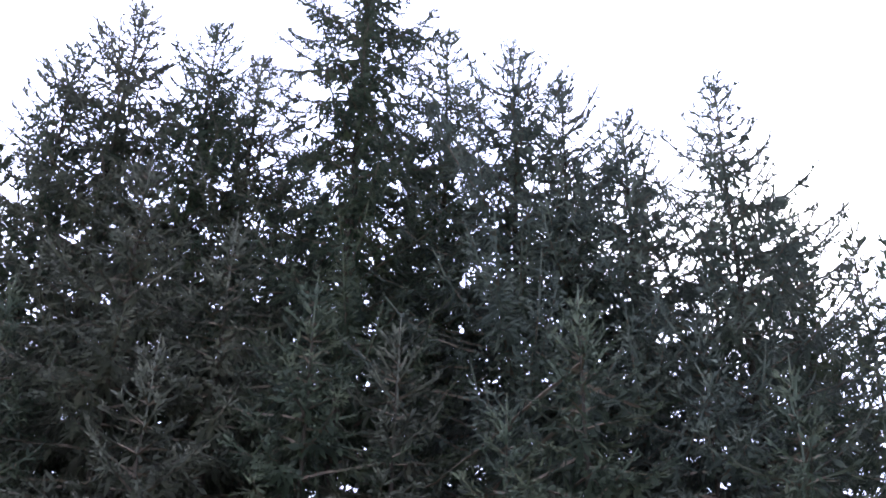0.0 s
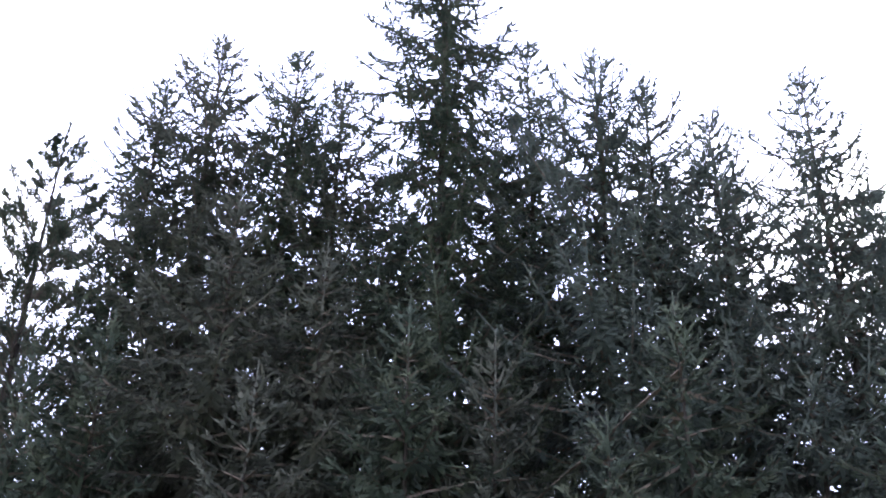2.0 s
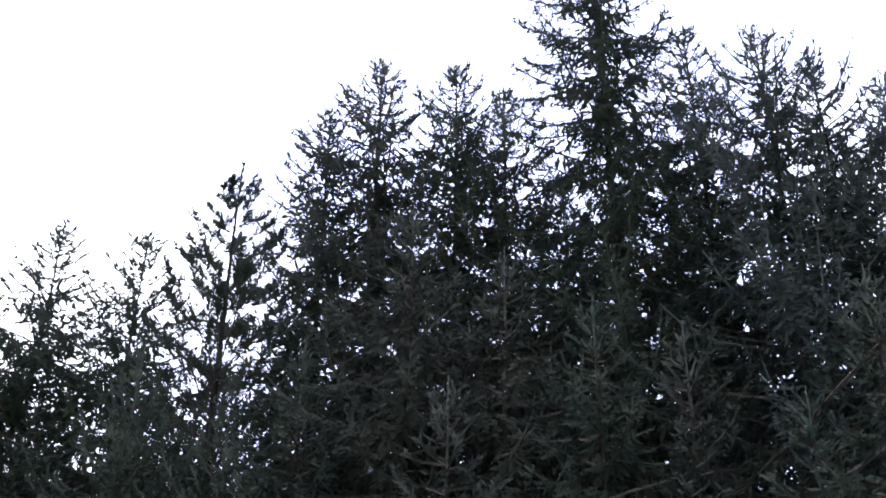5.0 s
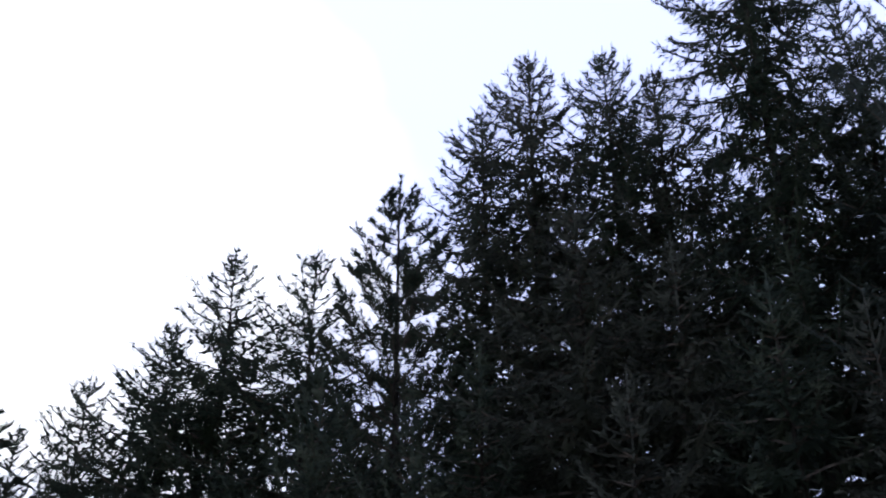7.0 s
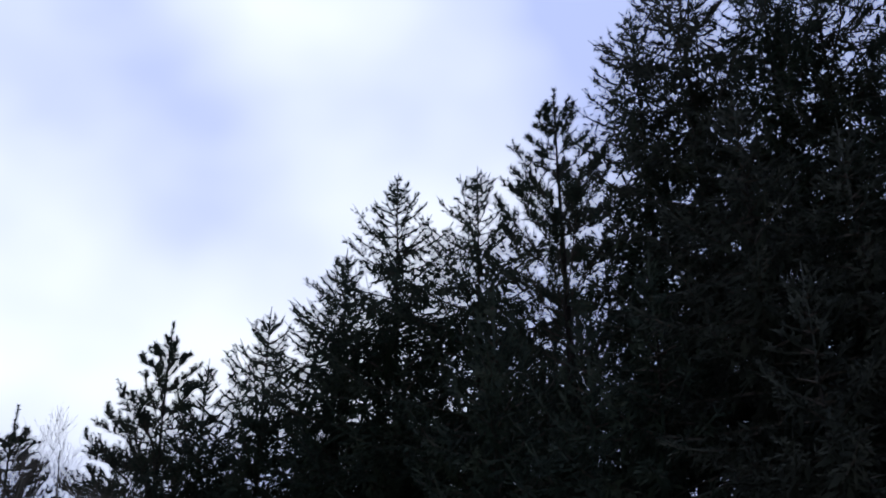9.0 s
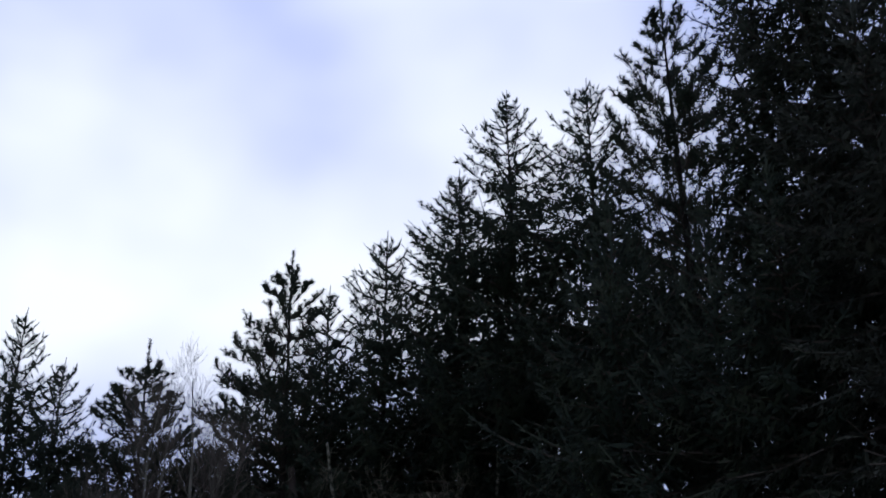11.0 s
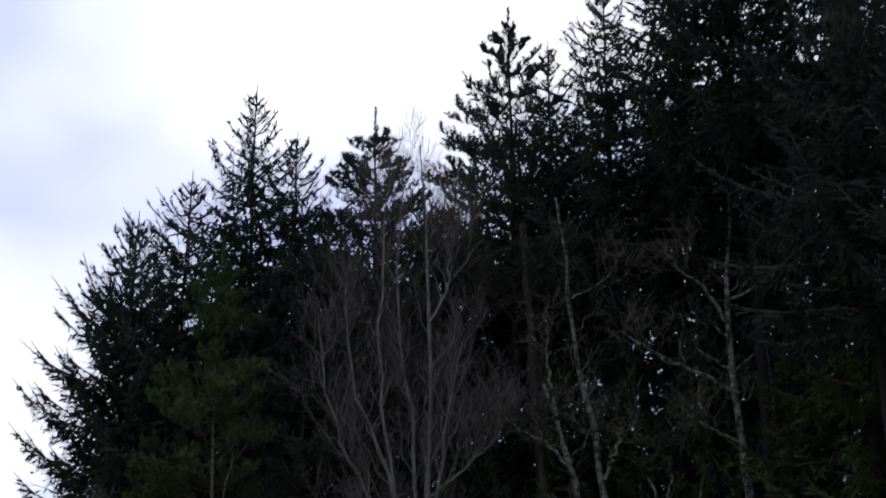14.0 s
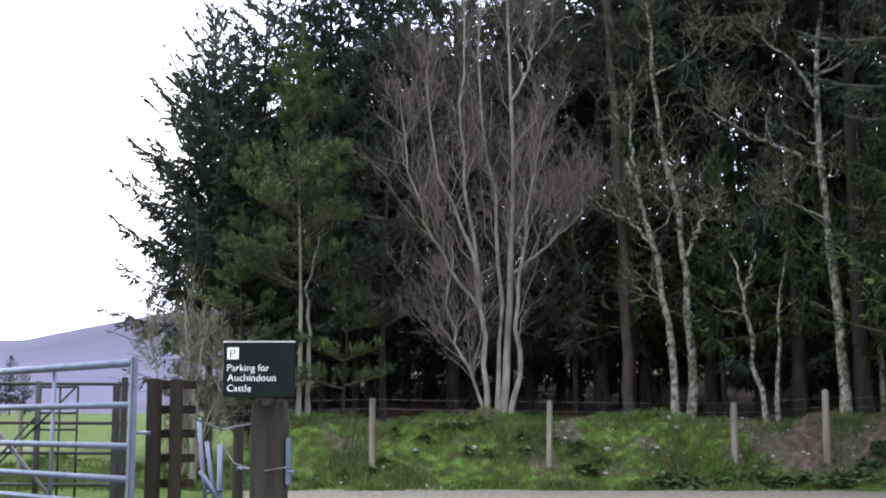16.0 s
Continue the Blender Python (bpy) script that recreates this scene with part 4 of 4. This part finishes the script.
def rod(name, p, q, r, mat, parent, sides=12, r2=None, label=""):
    """A round bar from p to q with closed ends."""
    p, q = Vector(p), Vector(q)
    bm = bmesh.new()
    bmesh.ops.create_cone(bm, cap_ends=True, segments=sides, radius1=r, radius2=r if r2 is None else r2, depth=(q - p).length)
    m = Matrix.Translation((p + q) / 2) @ (q - p).to_track_quat("Z", "Y").to_matrix().to_4x4()
    bmesh.ops.transform(bm, matrix=m, verts=bm.verts)
    for f in bm.faces:
        f.smooth = len(f.verts) == 4
    return part(name, bm, mat, parent, label)


def block(name, centre, size, mat, parent, turn=0.0, bevel=0.006, label="", warp=0.0, seed=0):
    """A bevelled bar or board with slightly uneven corners."""
    bm = bmesh.new()
    bmesh.ops.create_cube(bm, size=1.0)
    bmesh.ops.scale(bm, vec=size, verts=bm.verts)
    if warp:
        rng = random.Random(seed)
        for v in bm.verts:
            v.co += Vector([rng.uniform(-warp, warp) for _ in range(3)])
    bmesh.ops.bevel(bm, geom=bm.edges[:], offset=bevel, segments=2, affect="EDGES")
    bmesh.ops.transform(bm, matrix=pose(*centre, 0, 0, turn), verts=bm.verts)
    return part(name, bm, mat, parent, label)


def wire(name, points, r, mat, parent):
    rng = np.random.default_rng(3)
    p = np.array(points, dtype=float)
    return child(name, mesh_of(name, *tubes(p[None], np.full((1, len(p)), r), 5, rng), mat, True), parent)


def fence_post(name, x, y, top, r, mat, parent, seed, lean=0.0):
    rng = random.Random(seed)
    z = float(ground_z(x, y)) - 0.15
    bm = bmesh.new()
    bmesh.ops.create_cone(bm, cap_ends=True, segments=10, radius1=r * 1.05, radius2=r * 0.95, depth=top - z)
    for v in bm.verts:
        v.co += Vector((rng.uniform(-1, 1), rng.uniform(-1, 1), rng.uniform(-1, 1))) * r * 0.12
    edge = [e for e in bm.edges if all(v.co.z > 0 for v in e.verts)]
    bmesh.ops.bevel(bm, geom=edge, offset=r * 0.25, segments=2, affect="EDGES")
    bmesh.ops.transform(bm, matrix=Matrix.Translation((x, y, (top + z) / 2)) @ pose(0, 0, 0, 0, lean, 0), verts=bm.verts)
    return part(name, bm, mat, parent)


fence = tagged(new("wire_fence"), "stock fence of weathered posts and slack wires on the bank", "fence")
POSTS = [(-6.8, 1.30, 0.05), (-4.0, 1.36, 0.05), (-1.14, 1.41, 0.05), (1.71, 1.365, 0.05), (4.69, 1.345, 0.058), (6.17, 1.54, 0.06), (8.9, 1.45, 0.055), (11.8, 1.45, 0.055)]
for n_, (x, top, r) in enumerate(POSTS):
    fence_post("post", x, 20.9, top, r, FENCE_TIMBER, fence, n_, (-1.0, 0.6, 0.3, 1.2, -0.4, 0.5, 0.9, -0.6)[n_])
for dz in (-0.02, -0.17, -0.35):
    pts = []
    for (xa, ta, _), (xb, tb, _) in zip(POSTS[:-1], POSTS[1:]):
        for u in (0, 0.25, 0.5, 0.75):
            pts.append((xa + (xb - xa) * u, 20.845, min(ta, 1.44) + (min(tb, 1.44) - min(ta, 1.44)) * u + dz - 0.03 * u * (1 - u)))
    wire("wire", pts, 0.0024, WIRE, fence)


# ---- gates and the car park sign ----
gate = tagged(new("field_gate"), "galvanised seven-bar steel field gate, closed", "gate")
GA, GB = Vector((-1.535, 6.41, 0)), Vector((-3.965, 9.08, 0))
for z_ in (1.300, 1.092, 0.889, 0.727, 0.60, 0.49, 0.39):
    rod("rail", (GA.x, GA.y, z_), (GB.x, GB.y, z_), 0.0165 if z_ < 1.3 else 0.0205, GALVANISED, gate)
block("stile", (GA.x, GA.y, 0.855), (0.034, 0.034, 0.95), GALVANISED, gate, 42, 0.006)
block("stile", (GB.x, GB.y, 0.855), (0.034, 0.034, 0.95), GALVANISED, gate, 42, 0.006)
GM = GA.lerp(GB, 0.245)
rod("upright", (GM.x, GM.y + 0.022, 0.39), (GM.x, GM.y + 0.022, 1.311), 0.011, GALVANISED, gate)
G2, G3 = GA.lerp(GB, 0.45), GA.lerp(GB, 0.14)
rod("brace", (G2.x, G2.y + 0.024, 0.97), (G3.x, G3.y + 0.024, 0.42), 0.012, IRON, gate)
G2, G3 = GA.lerp(GB, 0.52), GA.lerp(GB, 0.9)
rod("brace", (G2.x, G2.y + 0.024, 0.97), (G3.x, G3.y + 0.024, 0.42), 0.012, IRON, gate)
rod("latch", (GA.x + 0.02, GA.y, 0.955), (GA.x + 0.085, GA.y + 0.03, 0.955), 0.009, GALVANISED, gate)
gate_post = tagged(new("gate_post"), "timber post that carries the far end of the gate", "post")
block("shaft", (GB.x - 0.13, GB.y + 0.1, 0.7), (0.17, 0.17, 1.6), TIMBER, gate_post, 20, 0.012, warp=0.006)

hurdle = tagged(new("timber_barrier"), "short dark-stained timber barrier with five boards beside the gate", "fence")
block("post", (-1.570, 7.05, 0.57), (0.068, 0.07, 1.34), TIMBER_BROWN, hurdle, 0, 0.005, warp=0.003, seed=1)
block("post", (-1.448, 7.05, 0.57), (0.062, 0.07, 1.34), TIMBER_BROWN, hurdle, 0, 0.005, warp=0.003, seed=2)
for z_ in (1.212, 1.076, 0.946, 0.814, 0.679, 0.545, 0.41):
    block("board", (-1.462, 7.11, z_), (0.215, 0.022, 0.046), TIMBER_BROWN, hurdle, 0, 0.004)

sign_post = tagged(new("sign_post"), "thick cracked grey timber post under the sign", "post")


def cracked_post(name, x, y, low, top, w, parent, seed):
    """A stout weathered post with drying cracks and a worn top."""
    rng = random.Random(seed)
    sides, rows_ = 40, 14
    bm = bmesh.new()
    cracks = [(rng.randrange(sides), rng.uniform(0.006, 0.016)) for _ in range(9)]
    rings = []
    for k in range(rows_):
        t = k / (rows_ - 1)
        ring = []
        for s in range(sides):
            a = 2 * math.pi * s / sides
            c, d = math.cos(a), math.sin(a)
            r = (w / 2) / max(abs(c), abs(d)) ** 0.55
            r *= 1 - 0.10 * (t > 0.97)
            for i, deep in cracks:
                if i == s:
                    r -= deep * (0.6 + 0.4 * math.sin(3 * t + i))
            r += rng.uniform(-0.0012, 0.0012)
            ring.append(bm.verts.new((x + r * c, y + r * d, low + (top - low) * t + (rng.uniform(-0.006, 0.002) if k == rows_ - 1 else 0))))
        rings.append(ring)
    for ra, rb in zip(rings[:-1], rings[1:]):
        for s in range(sides):
            bm.faces.new((ra[s], ra[(s + 1) % sides], rb[(s + 1) % sides], rb[s]))
    bm.faces.new(rings[-1])
    return part(name, bm, TIMBER, parent)


cracked_post("shaft", -0.943, 7.08, -0.3, 1.128, 0.205, sign_post, 4)
block("strap", (-0.828, 7.0, 0.80), (0.03, 0.05, 0.25), GALVANISED, sign_post, 0, 0.004, "galvanised hinge plate")
rod("hook", (-0.83, 6.955, 0.745), (-0.79, 6.955, 0.745), 0.008, GALVANISED, sign_post)

SIGN_GREEN = material("dark_green_sign_paint", [(0.35, 0.0022, 0.0059, 0.0054), (0.65, 0.0038, 0.0092, 0.0081)], rough=0.7, scale=9, bump=0.08, bump_scale=80)
SIGN_WHITE = material("white_sign_lettering", [(0.3, 0.66, 0.68, 0.68), (0.7, 0.78, 0.79, 0.79)], rough=0.5, scale=30, bump=0)
SIGN_EDGE = material("pale_sign_edge", [(0.3, 0.45, 0.47, 0.47), (0.7, 0.62, 0.64, 0.64)], rough=0.5, scale=20, bump=0)
sign = tagged(new("parking_sign"), "dark green car park sign with white lettering on a timber post", "sign")
SX, SZ, SY = -0.982, 1.285, 6.9
block("panel", (SX, SY, SZ), (0.381, 0.016, 0.292), SIGN_GREEN, sign, 0, 0.004)
block("top_edge", (SX, SY - 0.001, SZ + 0.1495), (0.385, 0.022, 0.007), SIGN_EDGE, sign, 0, 0.002, "pale metal edging")
block("bracket", (SX + 0.04, SY + 0.038, SZ - 0.05), (0.05, 0.06, 0.28), IRON, sign, 0, 0.004)


def lettering(name, text, x, z, width, height, mat, parent, depth=0.0008):
    """Raised letters whose left foot stands at x, z, fitted to a width and a capital height."""
    cu = bpy.data.curves.new(name, "FONT")
    cu.body, cu.size, cu.extrude, cu.offset = text, 1.0, 0.0, -0.004
    tmp = new(name, cu)
    bpy.context.view_layer.update()
    me = bpy.data.meshes.new_from_object(tmp)
    bpy.data.objects.remove(tmp)
    co = np.empty(len(me.vertices) * 3, dtype=np.float32)
    me.vertices.foreach_get("co", co)
    co = co.reshape(-1, 3)
    lo, hi = co[:, 0].min(), co[:, 0].max()
    co[:, 0] = (co[:, 0] - lo) * width / (hi - lo)
    co[:, 1] *= height / 0.72
    out = np.stack([x + co[:, 0], np.full(len(co), SY - 0.0086 - depth), z + co[:, 1]], 1).astype(np.float32)
    me.vertices.foreach_set("co", out.ravel())
    me.materials.clear()
    me.materials.append(mat)
    me.update()
    return child(name, me, parent)


block("pictogram", (-1.1225, SY - 0.0085, 1.3725), (0.061, 0.002, 0.062), SIGN_WHITE, sign, 0, 0.0009, "white square with a letter")
lettering("letter", "P", -1.138, 1.351, 0.030, 0.043, SIGN_GREEN, sign, 0.0022)
lettering("lettering", "Parking for", -1.151, 1.278, 0.224, 0.038, SIGN_WHITE, sign)
lettering("lettering", "Auchindoun", -1.150, 1.225, 0.258, 0.038, SIGN_WHITE, sign)
lettering("lettering", "Castle", -1.150, 1.170, 0.127, 0.038, SIGN_WHITE, sign)

small_post = tagged(new("fence_post"), "grey timber stake beside the sign post", "post")
fence_post("shaft", -1.195, 7.6, 1.0, 0.034, TIMBER, small_post, 7)
rod("bolt", (-1.19, 7.55, 0.745), (-1.08, 7.3, 0.745), 0.010, GALVANISED, small_post, label="galvanised bolt")
kissing = tagged(new("metal_wicket"), "small bent galvanised wicket with a sagging wire", "gate")
rod("bar", (-1.373, 7.3, 1.03), (-1.30, 7.3, 0.3), 0.012, GALVANISED, kissing)
rod("bar", (-1.335, 7.35, 0.90), (-1.24, 7.35, 0.3), 0.012, GALVANISED, kissing)
rod("bar", (-1.265, 7.4, 0.88), (-1.262, 7.4, 0.1), 0.016, GALVANISED, kissing)
rod("bar", (-1.36, 7.3, 0.74), (-1.20, 7.3, 0.50), 0.014, GALVANISED, kissing)
rod("bar", (-1.33, 7.3, 0.62), (-1.25, 7.4, 0.62), 0.010, GALVANISED, kissing)
wire("wire", [(-1.40, 7.1, 1.05), (-1.32, 7.2, 1.0), (-1.235, 7.3, 0.965), (-1.16, 7.25, 0.985), (-1.045, 7.15, 1.0)], 0.005, WIRE, kissing)
wire("wire", [(-1.25, 7.4, 0.87), (-1.19, 7.4, 0.78), (-1.1, 7.3, 0.75), (-0.95, 6.965, 0.75), (-0.83, 6.965, 0.77)], 0.005, WIRE, kissing)

pen = tagged(new("cattle_pen"), "dark iron pen panels standing in the field behind the gate", "fence")
for x, w in ((-4.9, 0.035), (-3.437, 0.045), (-2.75, 0.02)):
    rod("post", (x, 11.0, -0.05), (x, 11.0, 1.357), w / 2 + 0.004, IRON, pen)
for z_ in (1.345, 1.016, 0.764, 0.5):
    rod("rail", (-5.6, 11.0, z_), (-2.62, 11.0, z_ - 0.012), 0.014, IRON, pen)
for x in (-3.262, -3.11):
    rod("upright", (x, 11.03, 0.25), (x, 11.03, 1.31), 0.010, IRON, pen)
for z_ in (1.31, 1.09, 0.95):
    rod("rung", (-3.45, 11.03, z_), (-3.11, 11.03, z_), 0.010, IRON, pen)
rod("brace", (-3.119, 10.97, 1.30), (-3.74, 10.97, 0.67), 0.010, IRON, pen)
rod("brace", (-3.45, 10.97, 1.05), (-3.9, 10.97, 0.55), 0.010, IRON, pen)
for x, y, top in ((-2.525, 10.0, 1.30), (-2.46, 10.0, 1.355)):
    p_ = tagged(new("pen_post"), "dark narrow post in the field behind the gate", "post")
    block("shaft", (x, y, top / 2 - 0.1), (0.045, 0.05, top + 0.2), IRON, p_, 8, 0.004)


# ---- grass, weeds and stones on the bank ----
GRASS = material("grass_blades", [(0.3, 0.0309, 0.0597, 0.0134), (0.5, 0.0567, 0.1050, 0.0214), (0.7, 0.1132, 0.1610, 0.0536)], rough=0.7, scale=1.3, detail=6, bump=0, random_by="island", spread=0.45)
DRY = material("withered_grass", [(0.3, 0.09, 0.07, 0.04), (0.6, 0.17, 0.14, 0.085), (0.8, 0.24, 0.2, 0.13)], rough=0.8, scale=2, bump=0, random_by="island", spread=0.4)
WEED = material("broad_weed_leaves", [(0.3, 0.0319, 0.0709, 0.024), (0.7, 0.0728, 0.132, 0.0432)], rough=0.5, scale=3, bump=0, random_by="island", spread=0.4)
STONE = material("pale_stone", [(0.3, 0.161, 0.153, 0.145), (0.55, 0.29, 0.282, 0.274), (0.8, 0.443, 0.435, 0.427)], rough=0.9, scale=12, bump=0.6, bump_scale=40)


def build_grass():
    rng = np.random.default_rng(61)
    n = 120000
    x, y = rng.uniform(-8, 10, n), rng.uniform(19.6, 23.2, n)
    tuft = np.sin(2.3 * x + 1.1 * y) + np.sin(4.7 * x - 2.9 * y + 1) + np.sin(1.1 * x + 5.3 * y)
    keep = (rng.uniform(-1.8, 2.4, n) < tuft + 0.6 - 1.6 * smooth((x - 4.4) / 1.5) * smooth((y - 20.9) / 0.3) - 1.5 * smooth((20.15 - y) / 0.4))
    x, y, tuft = x[keep], y[keep], tuft[keep]
    n = len(x)
    p = np.stack([x, y, ground_z(x, y) - 0.01], 1)
    h = rng.uniform(0.04, 0.12, n) * (1 + 0.35 * np.clip(tuft, -1, 2))
    lean = rng.normal(0, 0.45, (n, 2))
    tip = p + np.stack([lean[:, 0] * h, lean[:, 1] * h - 0.2 * h, h], 1)
    dry = rng.uniform(size=n) < 0.16 + 0.12 * np.sin(2.9 * x + 1.7 * y)
    v, f = blades(p[dry], tip[dry], 0.008, rng)
    tagged(new("dry_grass", mesh_of("dry_grass", v, f, DRY)), "withered straw-coloured grass on the bank", "grass", kind="stuff")
    v, f = blades(p[~dry], tip[~dry], 0.008, rng)
    tagged(new("grass", mesh_of("grass", v, f, GRASS)), "rough tufted green grass on the bank", "grass", kind="stuff")


build_grass()


def build_weed(name, x, y, size, seed):
    """A clump of broad leaves on short stalks."""
    rng = np.random.default_rng(seed)
    m = 26
    th, r = rng.uniform(0, 2 * np.pi, m), size * rng.uniform(0.1, 1, m)
    c = np.stack([r * np.cos(th), r * np.sin(th), rng.uniform(0.03, 0.15, m)], 1)
    a = unit(np.stack([np.cos(th), np.sin(th), rng.uniform(-0.5, 0.3, m)], 1))
    b = unit(np.cross(a, np.array([0, 0, 1.0])))
    L = rng.uniform(0.035, 0.08, m)[:, None]
    v = np.stack([c - a * L, c + b * L * 0.6, c + a * L * 1.2, c - b * L * 0.6], 1).reshape(-1, 3)
    ob = tagged(new(name), "low clump of dark green broad-leaved weeds", "plant", "weeds on the bank")
    ob.matrix_basis = pose(x, y, float(ground_z(x, y)))
    tagged(child("foliage", mesh_of("foliage", v, np.arange(m * 4).reshape(-1, 4), WEED), ob), kind="stuff")


rng_ = random.Random(17)
for k_ in range(110):
    x = rng_.choice((rng_.uniform(-3.5, 8.5), rng_.uniform(3.0, 8.5)))
    build_weed("weed_clump", x, rng_.uniform(20.05, 20.6) if x > 2.6 else rng_.uniform(20.3, 21.8), rng_.uniform(0.10, 0.24), 300 + k_)


def build_stone(x, y, size, seed):
    rng = random.Random(seed)
    bm = bmesh.new()
    bmesh.ops.create_icosphere(bm, subdivisions=1, radius=size)
    for v in bm.verts:
        v.co = Vector((v.co.x * 1.25, v.co.y, v.co.z * 0.7)) * rng.uniform(0.7, 1.2)
    bmesh.ops.transform(bm, matrix=pose(x, y, float(ground_z(x, y)) + size * 0.25, 0, 0, rng.uniform(0, 360)), verts=bm.verts)
    ob = part("stone", bm, STONE)
    return tagged(ob, "pale angular stone lying on the grassy bank", "stone", "stones on the bank")


for k_, (x, y, size) in enumerate(((-0.84, 20.35, 0.08), (-0.44, 21.3, 0.06), (2.7, 21.3, 0.07), (4.75, 20.95, 0.075), (5.03, 21.9, 0.055), (2.47, 20.75, 0.05), (0.5, 21.2, 0.06), (3.49, 20.7, 0.05))):
    build_stone(x, y, size, k_)
for k_ in range(80):
    x = rng_.choice((rng_.uniform(-3, 9), rng_.uniform(2, 8)))
    build_stone(x, rng_.uniform(20.2, 21.9), rng_.uniform(0.018, 0.05), 50 + k_)


# far conifers beyond the field
for az, el, seed in ((-19.2, 2.55, 501), (-18.5, 2.9, 502), (-17.9, 2.3, 503), (-20.3, 2.8, 504)):
    spruce(az, 115.0, el, 1.5, 2.0, 0.4, seed, "distant dark conifer at the field's far edge", "blue", fine=0.45, gap=0.4)
